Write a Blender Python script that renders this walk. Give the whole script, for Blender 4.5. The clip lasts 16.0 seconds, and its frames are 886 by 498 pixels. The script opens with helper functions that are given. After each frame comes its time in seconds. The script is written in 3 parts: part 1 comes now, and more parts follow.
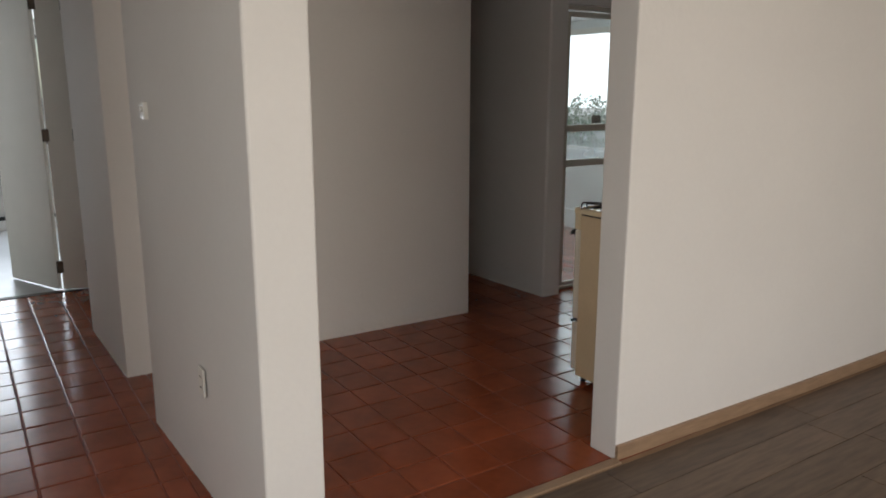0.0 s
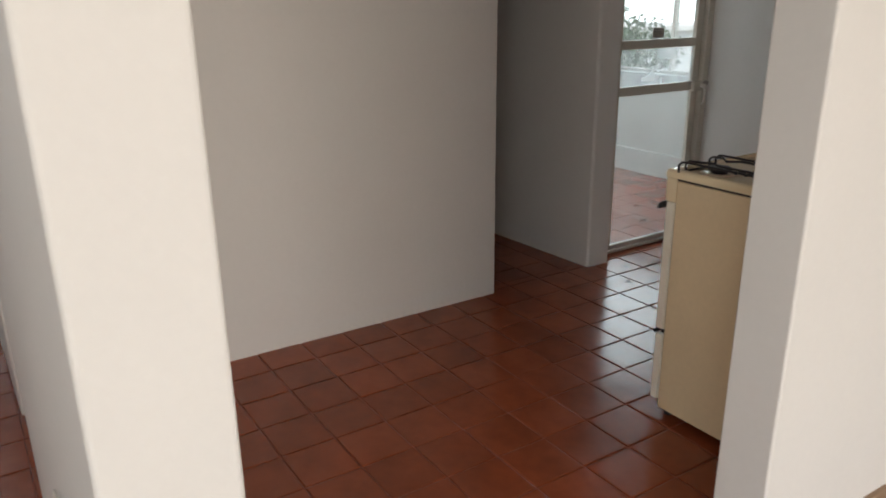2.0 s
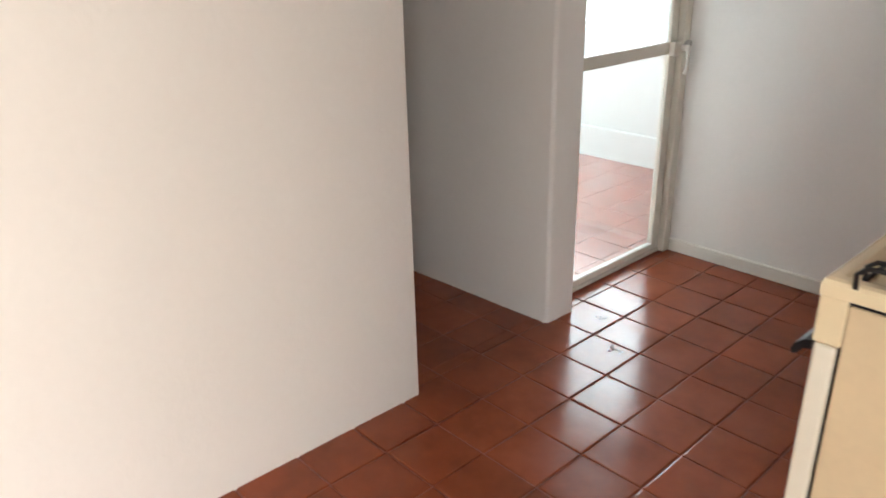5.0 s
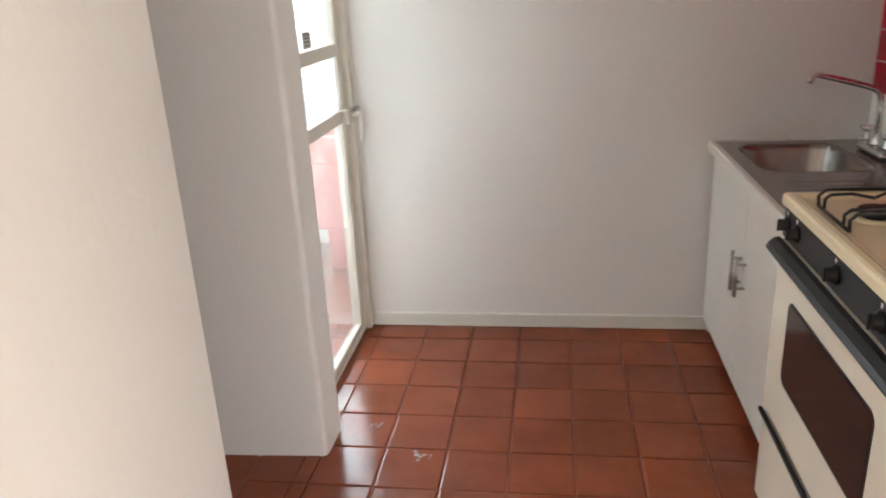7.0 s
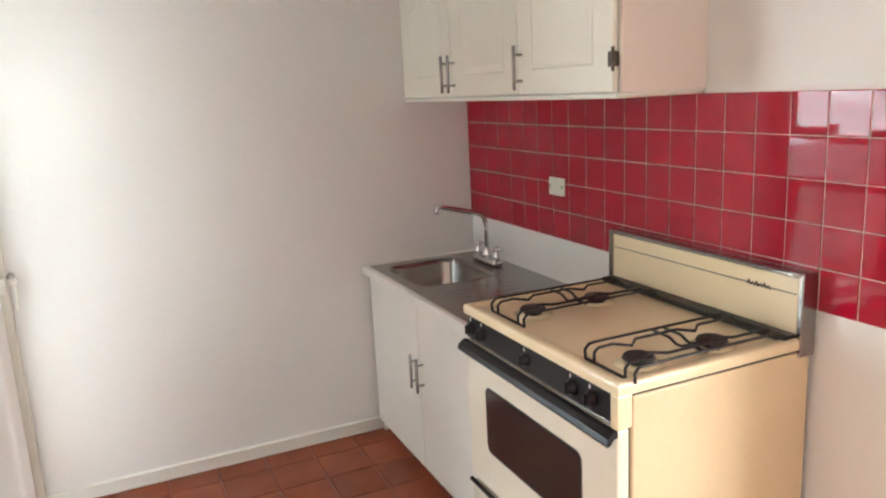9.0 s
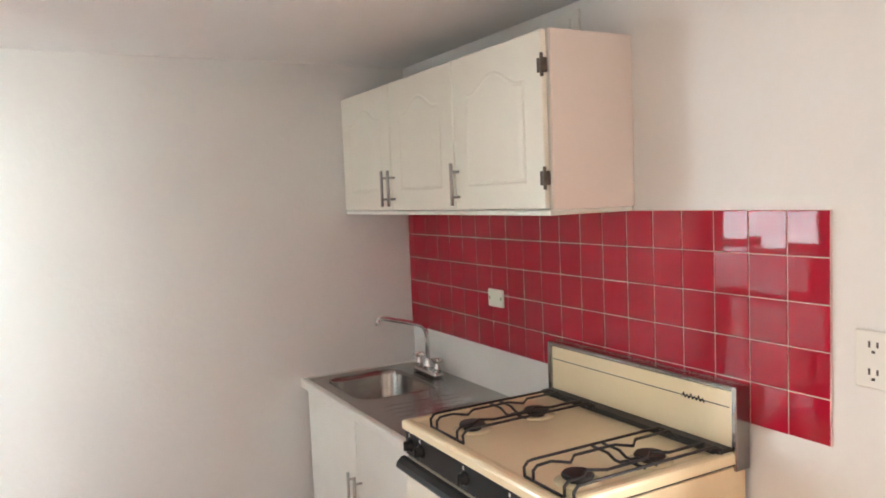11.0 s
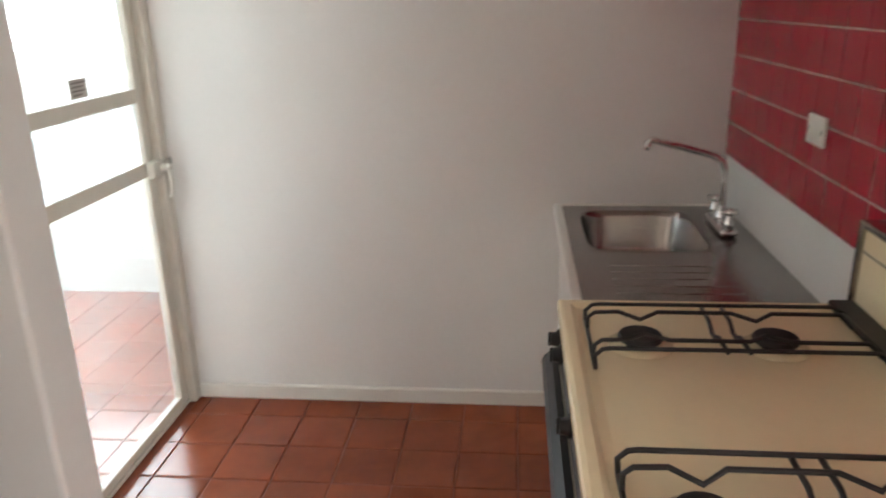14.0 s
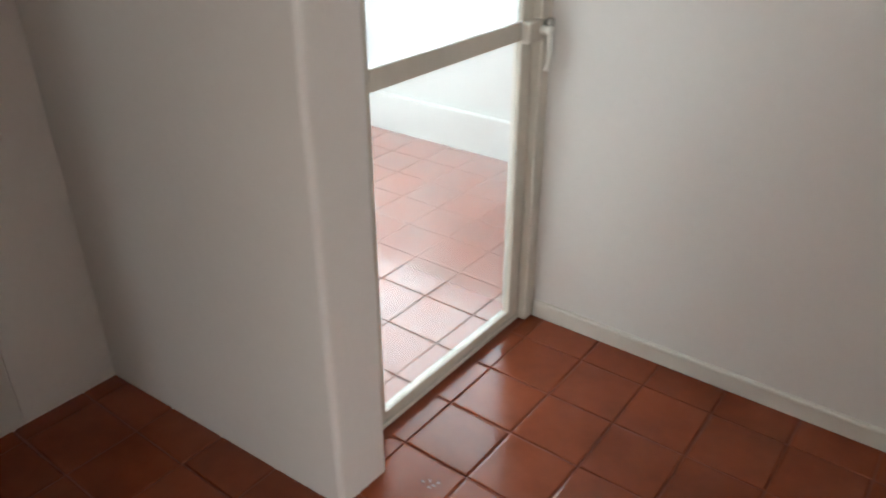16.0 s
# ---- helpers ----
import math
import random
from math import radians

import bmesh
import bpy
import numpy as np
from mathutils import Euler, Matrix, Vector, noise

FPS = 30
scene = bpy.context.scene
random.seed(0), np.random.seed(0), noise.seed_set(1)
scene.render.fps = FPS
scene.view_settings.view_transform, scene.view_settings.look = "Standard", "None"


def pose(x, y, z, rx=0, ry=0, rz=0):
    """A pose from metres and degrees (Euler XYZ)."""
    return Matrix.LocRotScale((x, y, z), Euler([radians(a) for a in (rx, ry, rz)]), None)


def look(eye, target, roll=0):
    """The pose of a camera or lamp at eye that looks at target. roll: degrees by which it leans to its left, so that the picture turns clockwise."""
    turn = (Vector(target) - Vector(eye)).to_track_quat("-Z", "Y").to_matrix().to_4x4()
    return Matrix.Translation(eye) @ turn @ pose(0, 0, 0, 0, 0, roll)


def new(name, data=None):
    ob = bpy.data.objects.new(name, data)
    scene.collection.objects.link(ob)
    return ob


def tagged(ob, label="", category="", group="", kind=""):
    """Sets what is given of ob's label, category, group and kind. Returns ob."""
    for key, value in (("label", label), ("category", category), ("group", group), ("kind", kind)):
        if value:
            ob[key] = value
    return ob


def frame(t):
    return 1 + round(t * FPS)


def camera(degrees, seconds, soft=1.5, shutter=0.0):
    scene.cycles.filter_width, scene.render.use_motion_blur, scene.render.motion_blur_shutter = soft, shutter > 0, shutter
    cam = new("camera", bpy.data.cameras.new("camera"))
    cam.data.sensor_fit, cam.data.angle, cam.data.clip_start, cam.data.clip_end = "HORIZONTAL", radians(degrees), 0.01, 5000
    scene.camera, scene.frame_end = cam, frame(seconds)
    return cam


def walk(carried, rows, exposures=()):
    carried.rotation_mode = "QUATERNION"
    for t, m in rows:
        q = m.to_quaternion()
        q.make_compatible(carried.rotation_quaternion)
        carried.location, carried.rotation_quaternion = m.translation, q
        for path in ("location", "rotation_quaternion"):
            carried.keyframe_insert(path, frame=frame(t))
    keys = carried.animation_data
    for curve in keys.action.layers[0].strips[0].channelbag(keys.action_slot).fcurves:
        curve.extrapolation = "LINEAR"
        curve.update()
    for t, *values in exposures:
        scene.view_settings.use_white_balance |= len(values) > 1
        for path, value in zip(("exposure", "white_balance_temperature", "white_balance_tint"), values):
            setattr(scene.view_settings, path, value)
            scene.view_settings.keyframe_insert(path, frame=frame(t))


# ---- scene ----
cam = camera(61.7, 16.0, soft=1.8, shutter=0.4)
PATH = [
    (0, (2.654, -1.189, 1.5), (1.019, -0.117, 1.077), 0.1),
    (0.5, (2.366, -1.035, 1.495), (0.748, 0.026, 0.989), 0.0),
    (1, (2.063, -0.914, 1.494), (0.449, 0.124, 0.93), -0.2),
    (1.5, (1.796, -0.744, 1.471), (0.2, 0.304, 0.876), -0.5),
    (2, (1.559, -0.569, 1.452), (-0.031, 0.467, 0.821), -0.6),
    (2.5, (1.307, -0.437, 1.429), (-0.268, 0.59, 0.747), -0.9),
    (3, (1.099, -0.262, 1.42), (-0.415, 0.837, 0.711), -1.1),
    (3.2, (1.012, -0.162, 1.408), (-0.488, 0.95, 0.691), -1.0),
    (5.3, (0.108, 0.285, 1.4), (-1.181, 1.593, 0.606), -1.6),
    (5.5, (-0.029, 0.276, 1.381), (-1.146, 1.733, 0.588), -1.8),
    (6, (-0.204, 0.282, 1.452), (-0.942, 1.971, 0.675), -2.7),
    (6.5, (-0.389, 0.325, 1.426), (-0.894, 2.138, 0.747), -3.0),
    (7, (-0.623, 0.337, 1.424), (-0.915, 2.2, 0.758), -3.0),
    (7.5, (-0.811, 0.29, 1.463), (-0.612, 2.164, 0.794), -3.1),
    (8, (-0.939, 0.233, 1.512), (-0.396, 2.053, 0.887), -2.9),
    (8.5, (-1.018, 0.188, 1.548), (-0.306, 1.979, 1.016), -2.8),
    (9, (-1.042, 0.144, 1.576), (-0.238, 1.928, 1.157), -2.9),
    (9.5, (-1.059, 0.12, 1.591), (-0.189, 1.896, 1.293), -2.7),
    (10, (-1.062, 0.108, 1.608), (-0.122, 1.864, 1.424), -2.5),
    (10.2, (-1.064, 0.105, 1.616), (-0.101, 1.852, 1.472), -2.4),
    (12.3, (-0.828, 0.313, 1.564), (0.122, 2.066, 1.404), -1.8),
    (12.5, (-0.783, 0.357, 1.565), (0.133, 2.124, 1.374), -1.7),
    (13, (-0.538, 0.49, 1.565), (0.181, 2.335, 1.283), -2.1),
    (13.5, (-0.286, 0.612, 1.532), (-0.081, 2.553, 1.096), -1.9),
    (14, (-0.158, 0.75, 1.495), (-0.352, 2.637, 0.863), -1.4),
    (14.5, (-0.111, 0.908, 1.487), (-0.614, 2.696, 0.744), -1.1),
    (15, (-0.119, 1.086, 1.473), (-0.902, 2.736, 0.659), -0.6),
    (15.5, (-0.252, 1.279, 1.436), (-1.158, 2.825, 0.548), -0.4),
    (16, (-0.387, 1.449, 1.399), (-1.449, 2.848, 0.443), -0.1),
]
walk(cam, [(t, look(eye, target, roll)) for t, eye, target, roll in PATH],
     exposures=[(0, -0.4), (0.5, 0.1), (1.0, 0.2), (1.5, 0.2), (2.0, 0.2), (2.5, 0.45), (3.2, 1.35), (5.5, 1.88), (6.5, 2.2), (7.0, 2.14), (8, 2.45), (10, 2.6), (12.5, 2.62), (13.0, 2.85), (13.5, 2.6), (14.0, 2.05), (14.5, 1.6), (15.2, 1.56), (16, 1.64)])

# ---- light ----
world = bpy.data.worlds.new("sky")
scene.world = world
world.use_nodes = True
wn = world.node_tree
sky = wn.nodes.new("ShaderNodeTexSky")
sky.sky_type, sky.sun_disc = "NISHITA", False
sky.sun_elevation, sky.sun_rotation = radians(52), radians(120)
wn.links.new(sky.outputs[0], wn.nodes["Background"].inputs[0])
wn.nodes["Background"].inputs[1].default_value = 0.15

sun = new("sun", bpy.data.lights.new("sun", "SUN"))
sun.data.energy, sun.data.angle, sun.data.color = 3.0, radians(0.5), (1.0, 0.94, 0.85)
sun.matrix_world = look((20, -11.5, 29), (0, 0, 0))


def window_lamp(name, eye, target, w, h, watts, color):
    """Skylight entering by a window's opening."""
    lamp = new(name, bpy.data.lights.new(name, "AREA"))
    lamp.data.shape, lamp.data.size, lamp.data.size_y = "RECTANGLE", w, h
    lamp.data.energy, lamp.data.color = watts, color
    lamp.matrix_world = look(eye, target)


window_lamp("living_window_light", (5.28, 0.6, 1.35), (2.0, 0.6, 0.1), 3.4, 1.7, 104, (1.0, 0.895, 0.785))
# Added fill from an assumed, unseen south window; brightens the passage wall end.
window_lamp("living_south_fill", (3.4, -2.98, 1.35), (3.2, 0, 0.3), 2.2, 1.7, 46, (0.97, 0.96, 0.93))
window_lamp("balcony_window_light", (-2.9, 4.42, 1.55), (-2.6, 0, 0.9), 2.7, 1.2, 23, (0.82, 0.94, 1.0))
window_lamp("bedroom_window_light", (-6.42, -0.9, 1.3), (0, -0.9, 1.0), 1.5, 1.6, 60, (0.86, 0.93, 1.0))


# ---- materials ----
def material(name, color, rough=0.5, metal=0.0, vary=0.06, scale=6.0, bump=0.0, bump_scale=60.0, per_object=0.0,
             rough_vary=0.0, coat=0.0, stretch=(1, 1, 1), spec=0.5, ior=1.45):
    m = bpy.data.materials.new(name)
    m.use_nodes = True
    nt = m.node_tree
    N, L = nt.nodes, nt.links
    b = N["Principled BSDF"]
    b.inputs["Roughness"].default_value, b.inputs["Metallic"].default_value = rough, metal
    b.inputs["Coat Weight"].default_value = coat
    b.inputs["Specular IOR Level"].default_value = spec
    b.inputs["IOR"].default_value = ior
    co = N.new("ShaderNodeTexCoord")
    mp = N.new("ShaderNodeMapping")
    mp.inputs["Scale"].default_value = stretch
    geo = N.new("ShaderNodeNewGeometry")
    L.new(geo.outputs["Position"], mp.inputs["Vector"])
    big = N.new("ShaderNodeTexNoise")
    big.inputs["Scale"].default_value, big.inputs["Detail"].default_value = scale, 5
    L.new(mp.outputs[0], big.inputs["Vector"])
    fine = N.new("ShaderNodeTexNoise")
    fine.inputs["Scale"].default_value, fine.inputs["Detail"].default_value = bump_scale, 4
    L.new(mp.outputs[0], fine.inputs["Vector"])
    add = N.new("ShaderNodeMath")
    add.operation = "ADD"
    L.new(big.outputs["Fac"], add.inputs[0])
    half = N.new("ShaderNodeMath")
    half.operation = "MULTIPLY_ADD"
    half.inputs[1].default_value, half.inputs[2].default_value = 0.4, -0.2
    L.new(fine.outputs["Fac"], half.inputs[0])
    L.new(half.outputs[0], add.inputs[1])
    ramp = N.new("ShaderNodeMapRange")
    ramp.inputs["From Min"].default_value, ramp.inputs["From Max"].default_value = 0.3, 0.7
    ramp.inputs["To Min"].default_value, ramp.inputs["To Max"].default_value = 1 - vary, 1 + vary
    L.new(add.outputs[0], ramp.inputs["Value"])
    value = ramp.outputs[0]
    if per_object:
        info = N.new("ShaderNodeObjectInfo")
        r2 = N.new("ShaderNodeMapRange")
        r2.inputs["To Min"].default_value, r2.inputs["To Max"].default_value = 1 - per_object, 1 + per_object
        L.new(info.outputs["Random"], r2.inputs["Value"])
        mu = N.new("ShaderNodeMath")
        mu.operation = "MULTIPLY"
        L.new(value, mu.inputs[0])
        L.new(r2.outputs[0], mu.inputs[1])
        value = mu.outputs[0]
    mix = N.new("ShaderNodeVectorMath")
    mix.operation = "SCALE"
    mix.inputs[0].default_value = color
    L.new(value, mix.inputs["Scale"])
    L.new(mix.outputs[0], b.inputs["Base Color"])
    if rough_vary:
        r3 = N.new("ShaderNodeMapRange")
        r3.inputs["From Min"].default_value, r3.inputs["From Max"].default_value = 0.3, 0.7
        r3.inputs["To Min"].default_value, r3.inputs["To Max"].default_value = max(0.02, rough - rough_vary), rough + rough_vary
        L.new(add.outputs[0], r3.inputs["Value"])
        L.new(r3.outputs[0], b.inputs["Roughness"])
    if bump:
        bp = N.new("ShaderNodeBump")
        bp.inputs["Strength"].default_value, bp.inputs["Distance"].default_value = bump, 0.004
        L.new(fine.outputs["Fac"], bp.inputs["Height"])
        L.new(bp.outputs[0], b.inputs["Normal"])
    return m


def glass_material(name, tint=(1, 1, 1), haze=0.0):
    m = bpy.data.materials.new(name)
    m.use_nodes = True
    nt = m.node_tree
    N, L = nt.nodes, nt.links
    N.remove(N["Principled BSDF"])
    out = N["Material Output"]
    tr = N.new("ShaderNodeBsdfTransparent")
    tr.inputs[0].default_value = (*tint, 1)
    gl = N.new("ShaderNodeBsdfGlossy")
    gl.inputs["Roughness"].default_value = 0.03
    lw = N.new("ShaderNodeLayerWeight")
    lw.inputs[0].default_value = 0.5
    pw = N.new("ShaderNodeMath")
    pw.operation = "POWER"
    pw.inputs[1].default_value = 4.0
    L.new(lw.outputs["Facing"], pw.inputs[0])
    fr = N.new("ShaderNodeMath")
    fr.operation = "MULTIPLY_ADD"
    fr.inputs[1].default_value, fr.inputs[2].default_value = 0.8, 0.04
    L.new(pw.outputs[0], fr.inputs[0])
    mix = N.new("ShaderNodeMixShader")
    L.new(fr.outputs[0], mix.inputs[0])
    L.new(tr.outputs[0], mix.inputs[1])
    L.new(gl.outputs[0], mix.inputs[2])
    last = mix.outputs[0]
    if haze:
        di = N.new("ShaderNodeBsdfTranslucent")
        di.inputs[0].default_value = (0.9, 0.95, 0.97, 1)
        no = N.new("ShaderNodeTexNoise")
        no.inputs["Scale"].default_value, no.inputs["Detail"].default_value = 3.0, 4
        geo = N.new("ShaderNodeNewGeometry")
        L.new(geo.outputs["Position"], no.inputs["Vector"])
        mr = N.new("ShaderNodeMapRange")
        mr.inputs["From Min"].default_value, mr.inputs["From Max"].default_value = 0.35, 0.7
        mr.inputs["To Min"].default_value, mr.inputs["To Max"].default_value = haze * 0.6, haze * 1.4
        L.new(no.outputs["Fac"], mr.inputs["Value"])
        m2 = N.new("ShaderNodeMixShader")
        L.new(mr.outputs[0], m2.inputs[0])
        L.new(last, m2.inputs[1])
        L.new(di.outputs[0], m2.inputs[2])
        last = m2.outputs[0]
    L.new(last, out.inputs["Surface"])
    return m


PLASTER = material("wall_plaster", (0.80, 0.782, 0.755), 0.75, vary=0.02, scale=1.6, bump=0.25, bump_scale=45)
CEILING = material("ceiling_paint", (0.80, 0.79, 0.77), 0.85, vary=0.02, scale=2.0, bump=0.35, bump_scale=30)
WHITE_WOOD = material("white_painted_wood", (0.80, 0.78, 0.72), 0.42, vary=0.025, scale=4, bump=0.08, bump_scale=90)
CREAM_DOOR = material("cream_painted_wood", (0.82, 0.79, 0.69), 0.4, vary=0.02, scale=4, bump=0.06, bump_scale=90)
# Pink bounce light is put into this side panel's base colour.
BOUNCE_SIDE = material("bounce_tinted_panel", (0.80, 0.70, 0.64), 0.5, vary=0.02, scale=3)
TERRACOTTA = material("glazed_terracotta", (0.27, 0.062, 0.023), 0.19, vary=0.15, scale=5, bump=0.05, bump_scale=22,
                      per_object=0.11, rough_vary=0.06)
GROUT = material("dark_grout", (0.25, 0.060, 0.025), 0.7, vary=0.2, scale=12, bump=0.4, bump_scale=160)
RED_TILE = material("red_glazed_tile", (0.37, 0.006, 0.026), 0.035, vary=0.05, scale=5, bump=0.03, bump_scale=14, per_object=0.07)
RED_GROUT = material("pink_white_grout", (0.74, 0.56, 0.55), 0.8, vary=0.1, scale=20)
OAK_PLANK = material("grey_brown_laminate", (0.115, 0.078, 0.053), 0.42, vary=0.3, scale=5, bump=0.12, bump_scale=30,
                     per_object=0.14, stretch=(9, 0.8, 1))
OAK_TRIM = material("tan_wood_trim", (0.33, 0.22, 0.14), 0.5, vary=0.15, scale=9, stretch=(8, 1, 8))
METAL_PAINT = material("cream_painted_steel", (0.66, 0.62, 0.54), 0.4, vary=0.05, scale=9, bump=0.05)
# Cream warmed slightly: the wall's orange reflection is put into the base colour.
CREAM_ENAMEL = material("cream_enamel", (0.84, 0.705, 0.465), 0.20, vary=0.025, scale=5, coat=0.3)
# Side panels: a darker, tanner cream than the cooktop.
CREAM_SIDE = material("darker_cream_enamel", (0.74, 0.59, 0.38), 0.33, vary=0.05, scale=3)
WHITE_ENAMEL = material("ivory_enamel", (0.84, 0.79, 0.66), 0.22, vary=0.02, scale=5, coat=0.3)
BLACK_GLOSS = material("black_plastic", (0.010, 0.010, 0.011), 0.33, vary=0.2, spec=0.35)
BLACK_IRON = material("black_iron", (0.018, 0.016, 0.016), 0.45, vary=0.3, scale=20, bump=0.1)
OVEN_GLASS = material("dark_oven_glass", (0.035, 0.022, 0.020), 0.12, vary=0.1)
CHROME = material("chrome", (0.75, 0.75, 0.76), 0.14, 1.0, vary=0.02)
BRUSHED = material("brushed_steel", (0.34, 0.32, 0.305), 0.2, 1.0, vary=0.07, scale=8, stretch=(30, 2, 2), bump=0.04, bump_scale=60)
NICKEL = material("satin_nickel", (0.42, 0.40, 0.37), 0.3, 1.0, vary=0.05)
DARK_HINGE = material("aged_bronze_hinge", (0.10, 0.08, 0.065), 0.45, 0.8, vary=0.25, scale=40)
PLASTIC = material("white_plastic", (0.80, 0.78, 0.72), 0.35, vary=0.02)
SLOT = material("dark_slot", (0.08, 0.07, 0.06), 0.6, vary=0.1)
STICKER = material("paper_label", (0.55, 0.52, 0.48), 0.7, vary=0.08, scale=40)
STICKER_INK = material("label_ink", (0.22, 0.20, 0.19), 0.7)
BALCONY_WALL = material("balcony_white_wall", (0.64, 0.675, 0.66), 0.8, vary=0.05, scale=3, bump=0.3, bump_scale=40)
BEDROOM_FLOOR = material("pale_bedroom_floor", (0.34, 0.34, 0.33), 0.3, vary=0.1, scale=4)
GROUND = material("outdoor_ground", (0.20, 0.19, 0.16), 0.9, vary=0.25, scale=0.3)
LEAF = material("leaf_green", (0.07, 0.11, 0.045), 0.6, vary=0.35, scale=2)
BARK = material("bark", (0.14, 0.10, 0.07), 0.9, vary=0.3, scale=8, bump=0.5)
FACADE = material("pale_facade", (0.74, 0.72, 0.68), 0.85, vary=0.06, scale=1)
CLEAR = glass_material("clear_glass", (0.97, 0.99, 0.98))
FROST = glass_material("clouded_glass", (0.90, 0.95, 0.97), 0.22)
# Glare over the balcony view is mixed into this glass as translucent haze.
HAZY = glass_material("glare_haze_glass", (0.95, 0.98, 0.98), 0.09)


# ---- helpers for shapes ----
def box(bm, x0, x1, y0, y1, z0, z1, bevel=0.0, segs=1):
    vs = [bm.verts.new((x, y, z)) for x in (x0, x1) for y in (y0, y1) for z in (z0, z1)]
    fs = [bm.faces.new([vs[i] for i in q]) for q in
          ((0, 1, 3, 2), (4, 6, 7, 5), (0, 4, 5, 1), (2, 3, 7, 6), (0, 2, 6, 4), (1, 5, 7, 3))]
    if bevel:
        es = list({e for f in fs for e in f.edges})
        bmesh.ops.bevel(bm, geom=es, offset=bevel, segments=segs, profile=0.5, affect="EDGES")
    return bm


def boxed(x0, x1, y0, y1, z0, z1, bevel=0.0, segs=1):
    return box(bmesh.new(), x0, x1, y0, y1, z0, z1, bevel, segs)


def prism(points, z0, z1, bevel=0.0, segs=3):
    """An upright prism over a plan outline (counter-clockwise); its upright edges rounded."""
    bm = bmesh.new()
    low = [bm.verts.new((x, y, z0)) for x, y in points]
    top = [bm.verts.new((x, y, z1)) for x, y in points]
    bm.faces.new(low[::-1])
    bm.faces.new(top)
    n = len(points)
    for i in range(n):
        bm.faces.new((low[i], low[(i + 1) % n], top[(i + 1) % n], top[i]))
    if bevel:
        bm.edges.ensure_lookup_table()
        es = [e for e in bm.edges if abs(e.verts[0].co.z - e.verts[1].co.z) > 0.01]
        bmesh.ops.bevel(bm, geom=es, offset=bevel, segments=segs, profile=0.5, affect="EDGES")
    return bm


def tube(bm, points, r, sides=8, closed=False):
    """A round bar through the points."""
    pts = [Vector(p) for p in points]
    rings, up = [], None
    n = len(pts)
    for i, p in enumerate(pts):
        a = pts[(i - 1) % n] if closed or i else p
        c = pts[(i + 1) % n] if closed or i < n - 1 else p
        d = (c - a).normalized()
        if up is None:
            up = Vector((0, 0, 1)) if abs(d.z) < 0.9 else Vector((1, 0, 0))
        side = d.cross(up).normalized()
        up = side.cross(d).normalized()
        rings.append([bm.verts.new(p + r * (math.cos(k * math.tau / sides) * side + math.sin(k * math.tau / sides) * up))
                      for k in range(sides)])
    for i in range(n if closed else n - 1):
        u, v = rings[i], rings[(i + 1) % n]
        for k in range(sides):
            bm.faces.new((u[k], u[(k + 1) % sides], v[(k + 1) % sides], v[k]))
    if not closed:
        bm.faces.new(rings[0][::-1])
        bm.faces.new(rings[-1])
    return bm


def lathe(bm, profile, centre, axis="z", sides=20):
    """A turned shape: (radius, height) pairs round an axis through centre."""
    cx, cy, cz = centre
    rings = []
    for r, h in profile:
        ring = []
        for k in range(sides):
            c, s = math.cos(k * math.tau / sides) * r, math.sin(k * math.tau / sides) * r
            ring.append(bm.verts.new({"z": (cx + c, cy + s, cz + h), "x": (cx + h, cy + c, cz + s), "y": (cx + s, cy + h, cz + c)}[axis]))
        rings.append(ring)
    for u, v in zip(rings, rings[1:]):
        for k in range(sides):
            bm.faces.new((u[k], u[(k + 1) % sides], v[(k + 1) % sides], v[k]))
    bm.faces.new(rings[0][::-1])
    bm.faces.new(rings[-1])
    return bm


WHERE = {}


def mesh_object(name, bm, mat, base=(0, 0, 0), smooth=False):
    bmesh.ops.recalc_face_normals(bm, faces=bm.faces)
    for f in bm.faces:
        f.smooth = smooth
    bmesh.ops.translate(bm, verts=bm.verts, vec=-Vector(base))
    me = bpy.data.meshes.new(name)
    bm.to_mesh(me)
    bm.free()
    me.materials.append(mat)
    return new(name, me)


def thing(name, base, label, category, group="", kind=""):
    ob = new(name)
    ob.location = base
    WHERE[ob.name] = Vector(base)
    return tagged(ob, label, category, group, kind)


def part(name, bm, mat, parent, label="", smooth=False):
    base = WHERE[parent.name]
    ob = mesh_object(name, bm, mat, base, smooth)
    ob.parent = parent
    WHERE[ob.name] = base
    return tagged(ob, label) if label else ob


def structure(name, bm, mat, label, category):
    ob = mesh_object(name, bm, mat)
    WHERE[ob.name] = Vector((0, 0, 0))
    return tagged(ob, label, category, kind="structure")


# ---- the shell: walls, floors, ceilings ----
H = 2.20
XK, XV = 0.555, 0.705          # stove wall: kitchen face, living-room face
YF = 3.315                     # far kitchen wall
XD = -1.46                     # balcony door's plane

structure("wall_stove", prism([(0.540, 0.955), (0.687, 0.953), (XV, 2.2), (XV, 6.0), (XK, 6.0), (XK, 1.14)], -0.02, H, 0.006, 2), PLASTER,
          "white plastered wall between kitchen and living room", "wall")
structure("wall_pillar", prism([(-0.715, -0.556), (0.62, -0.506), (0.62, -0.308), (-0.715, -0.366)], -0.02, H, 0.010, 3), PLASTER,
          "white plastered wall end beside the tiled passage", "wall")
structure("wall_partition", prism([(-1.352, -0.561), (-1.330, 1.632), (-1.46, 1.632), (-1.50, 1.30), (-2.25, 1.30), (-2.25, 2.0), (-3.40, 2.0), (-3.40, -0.37), (-2.31, -0.37), (-2.31, -0.585)], -0.02, H, 0.006, 2), PLASTER,
          "white plastered partition block beside the kitchen", "wall")
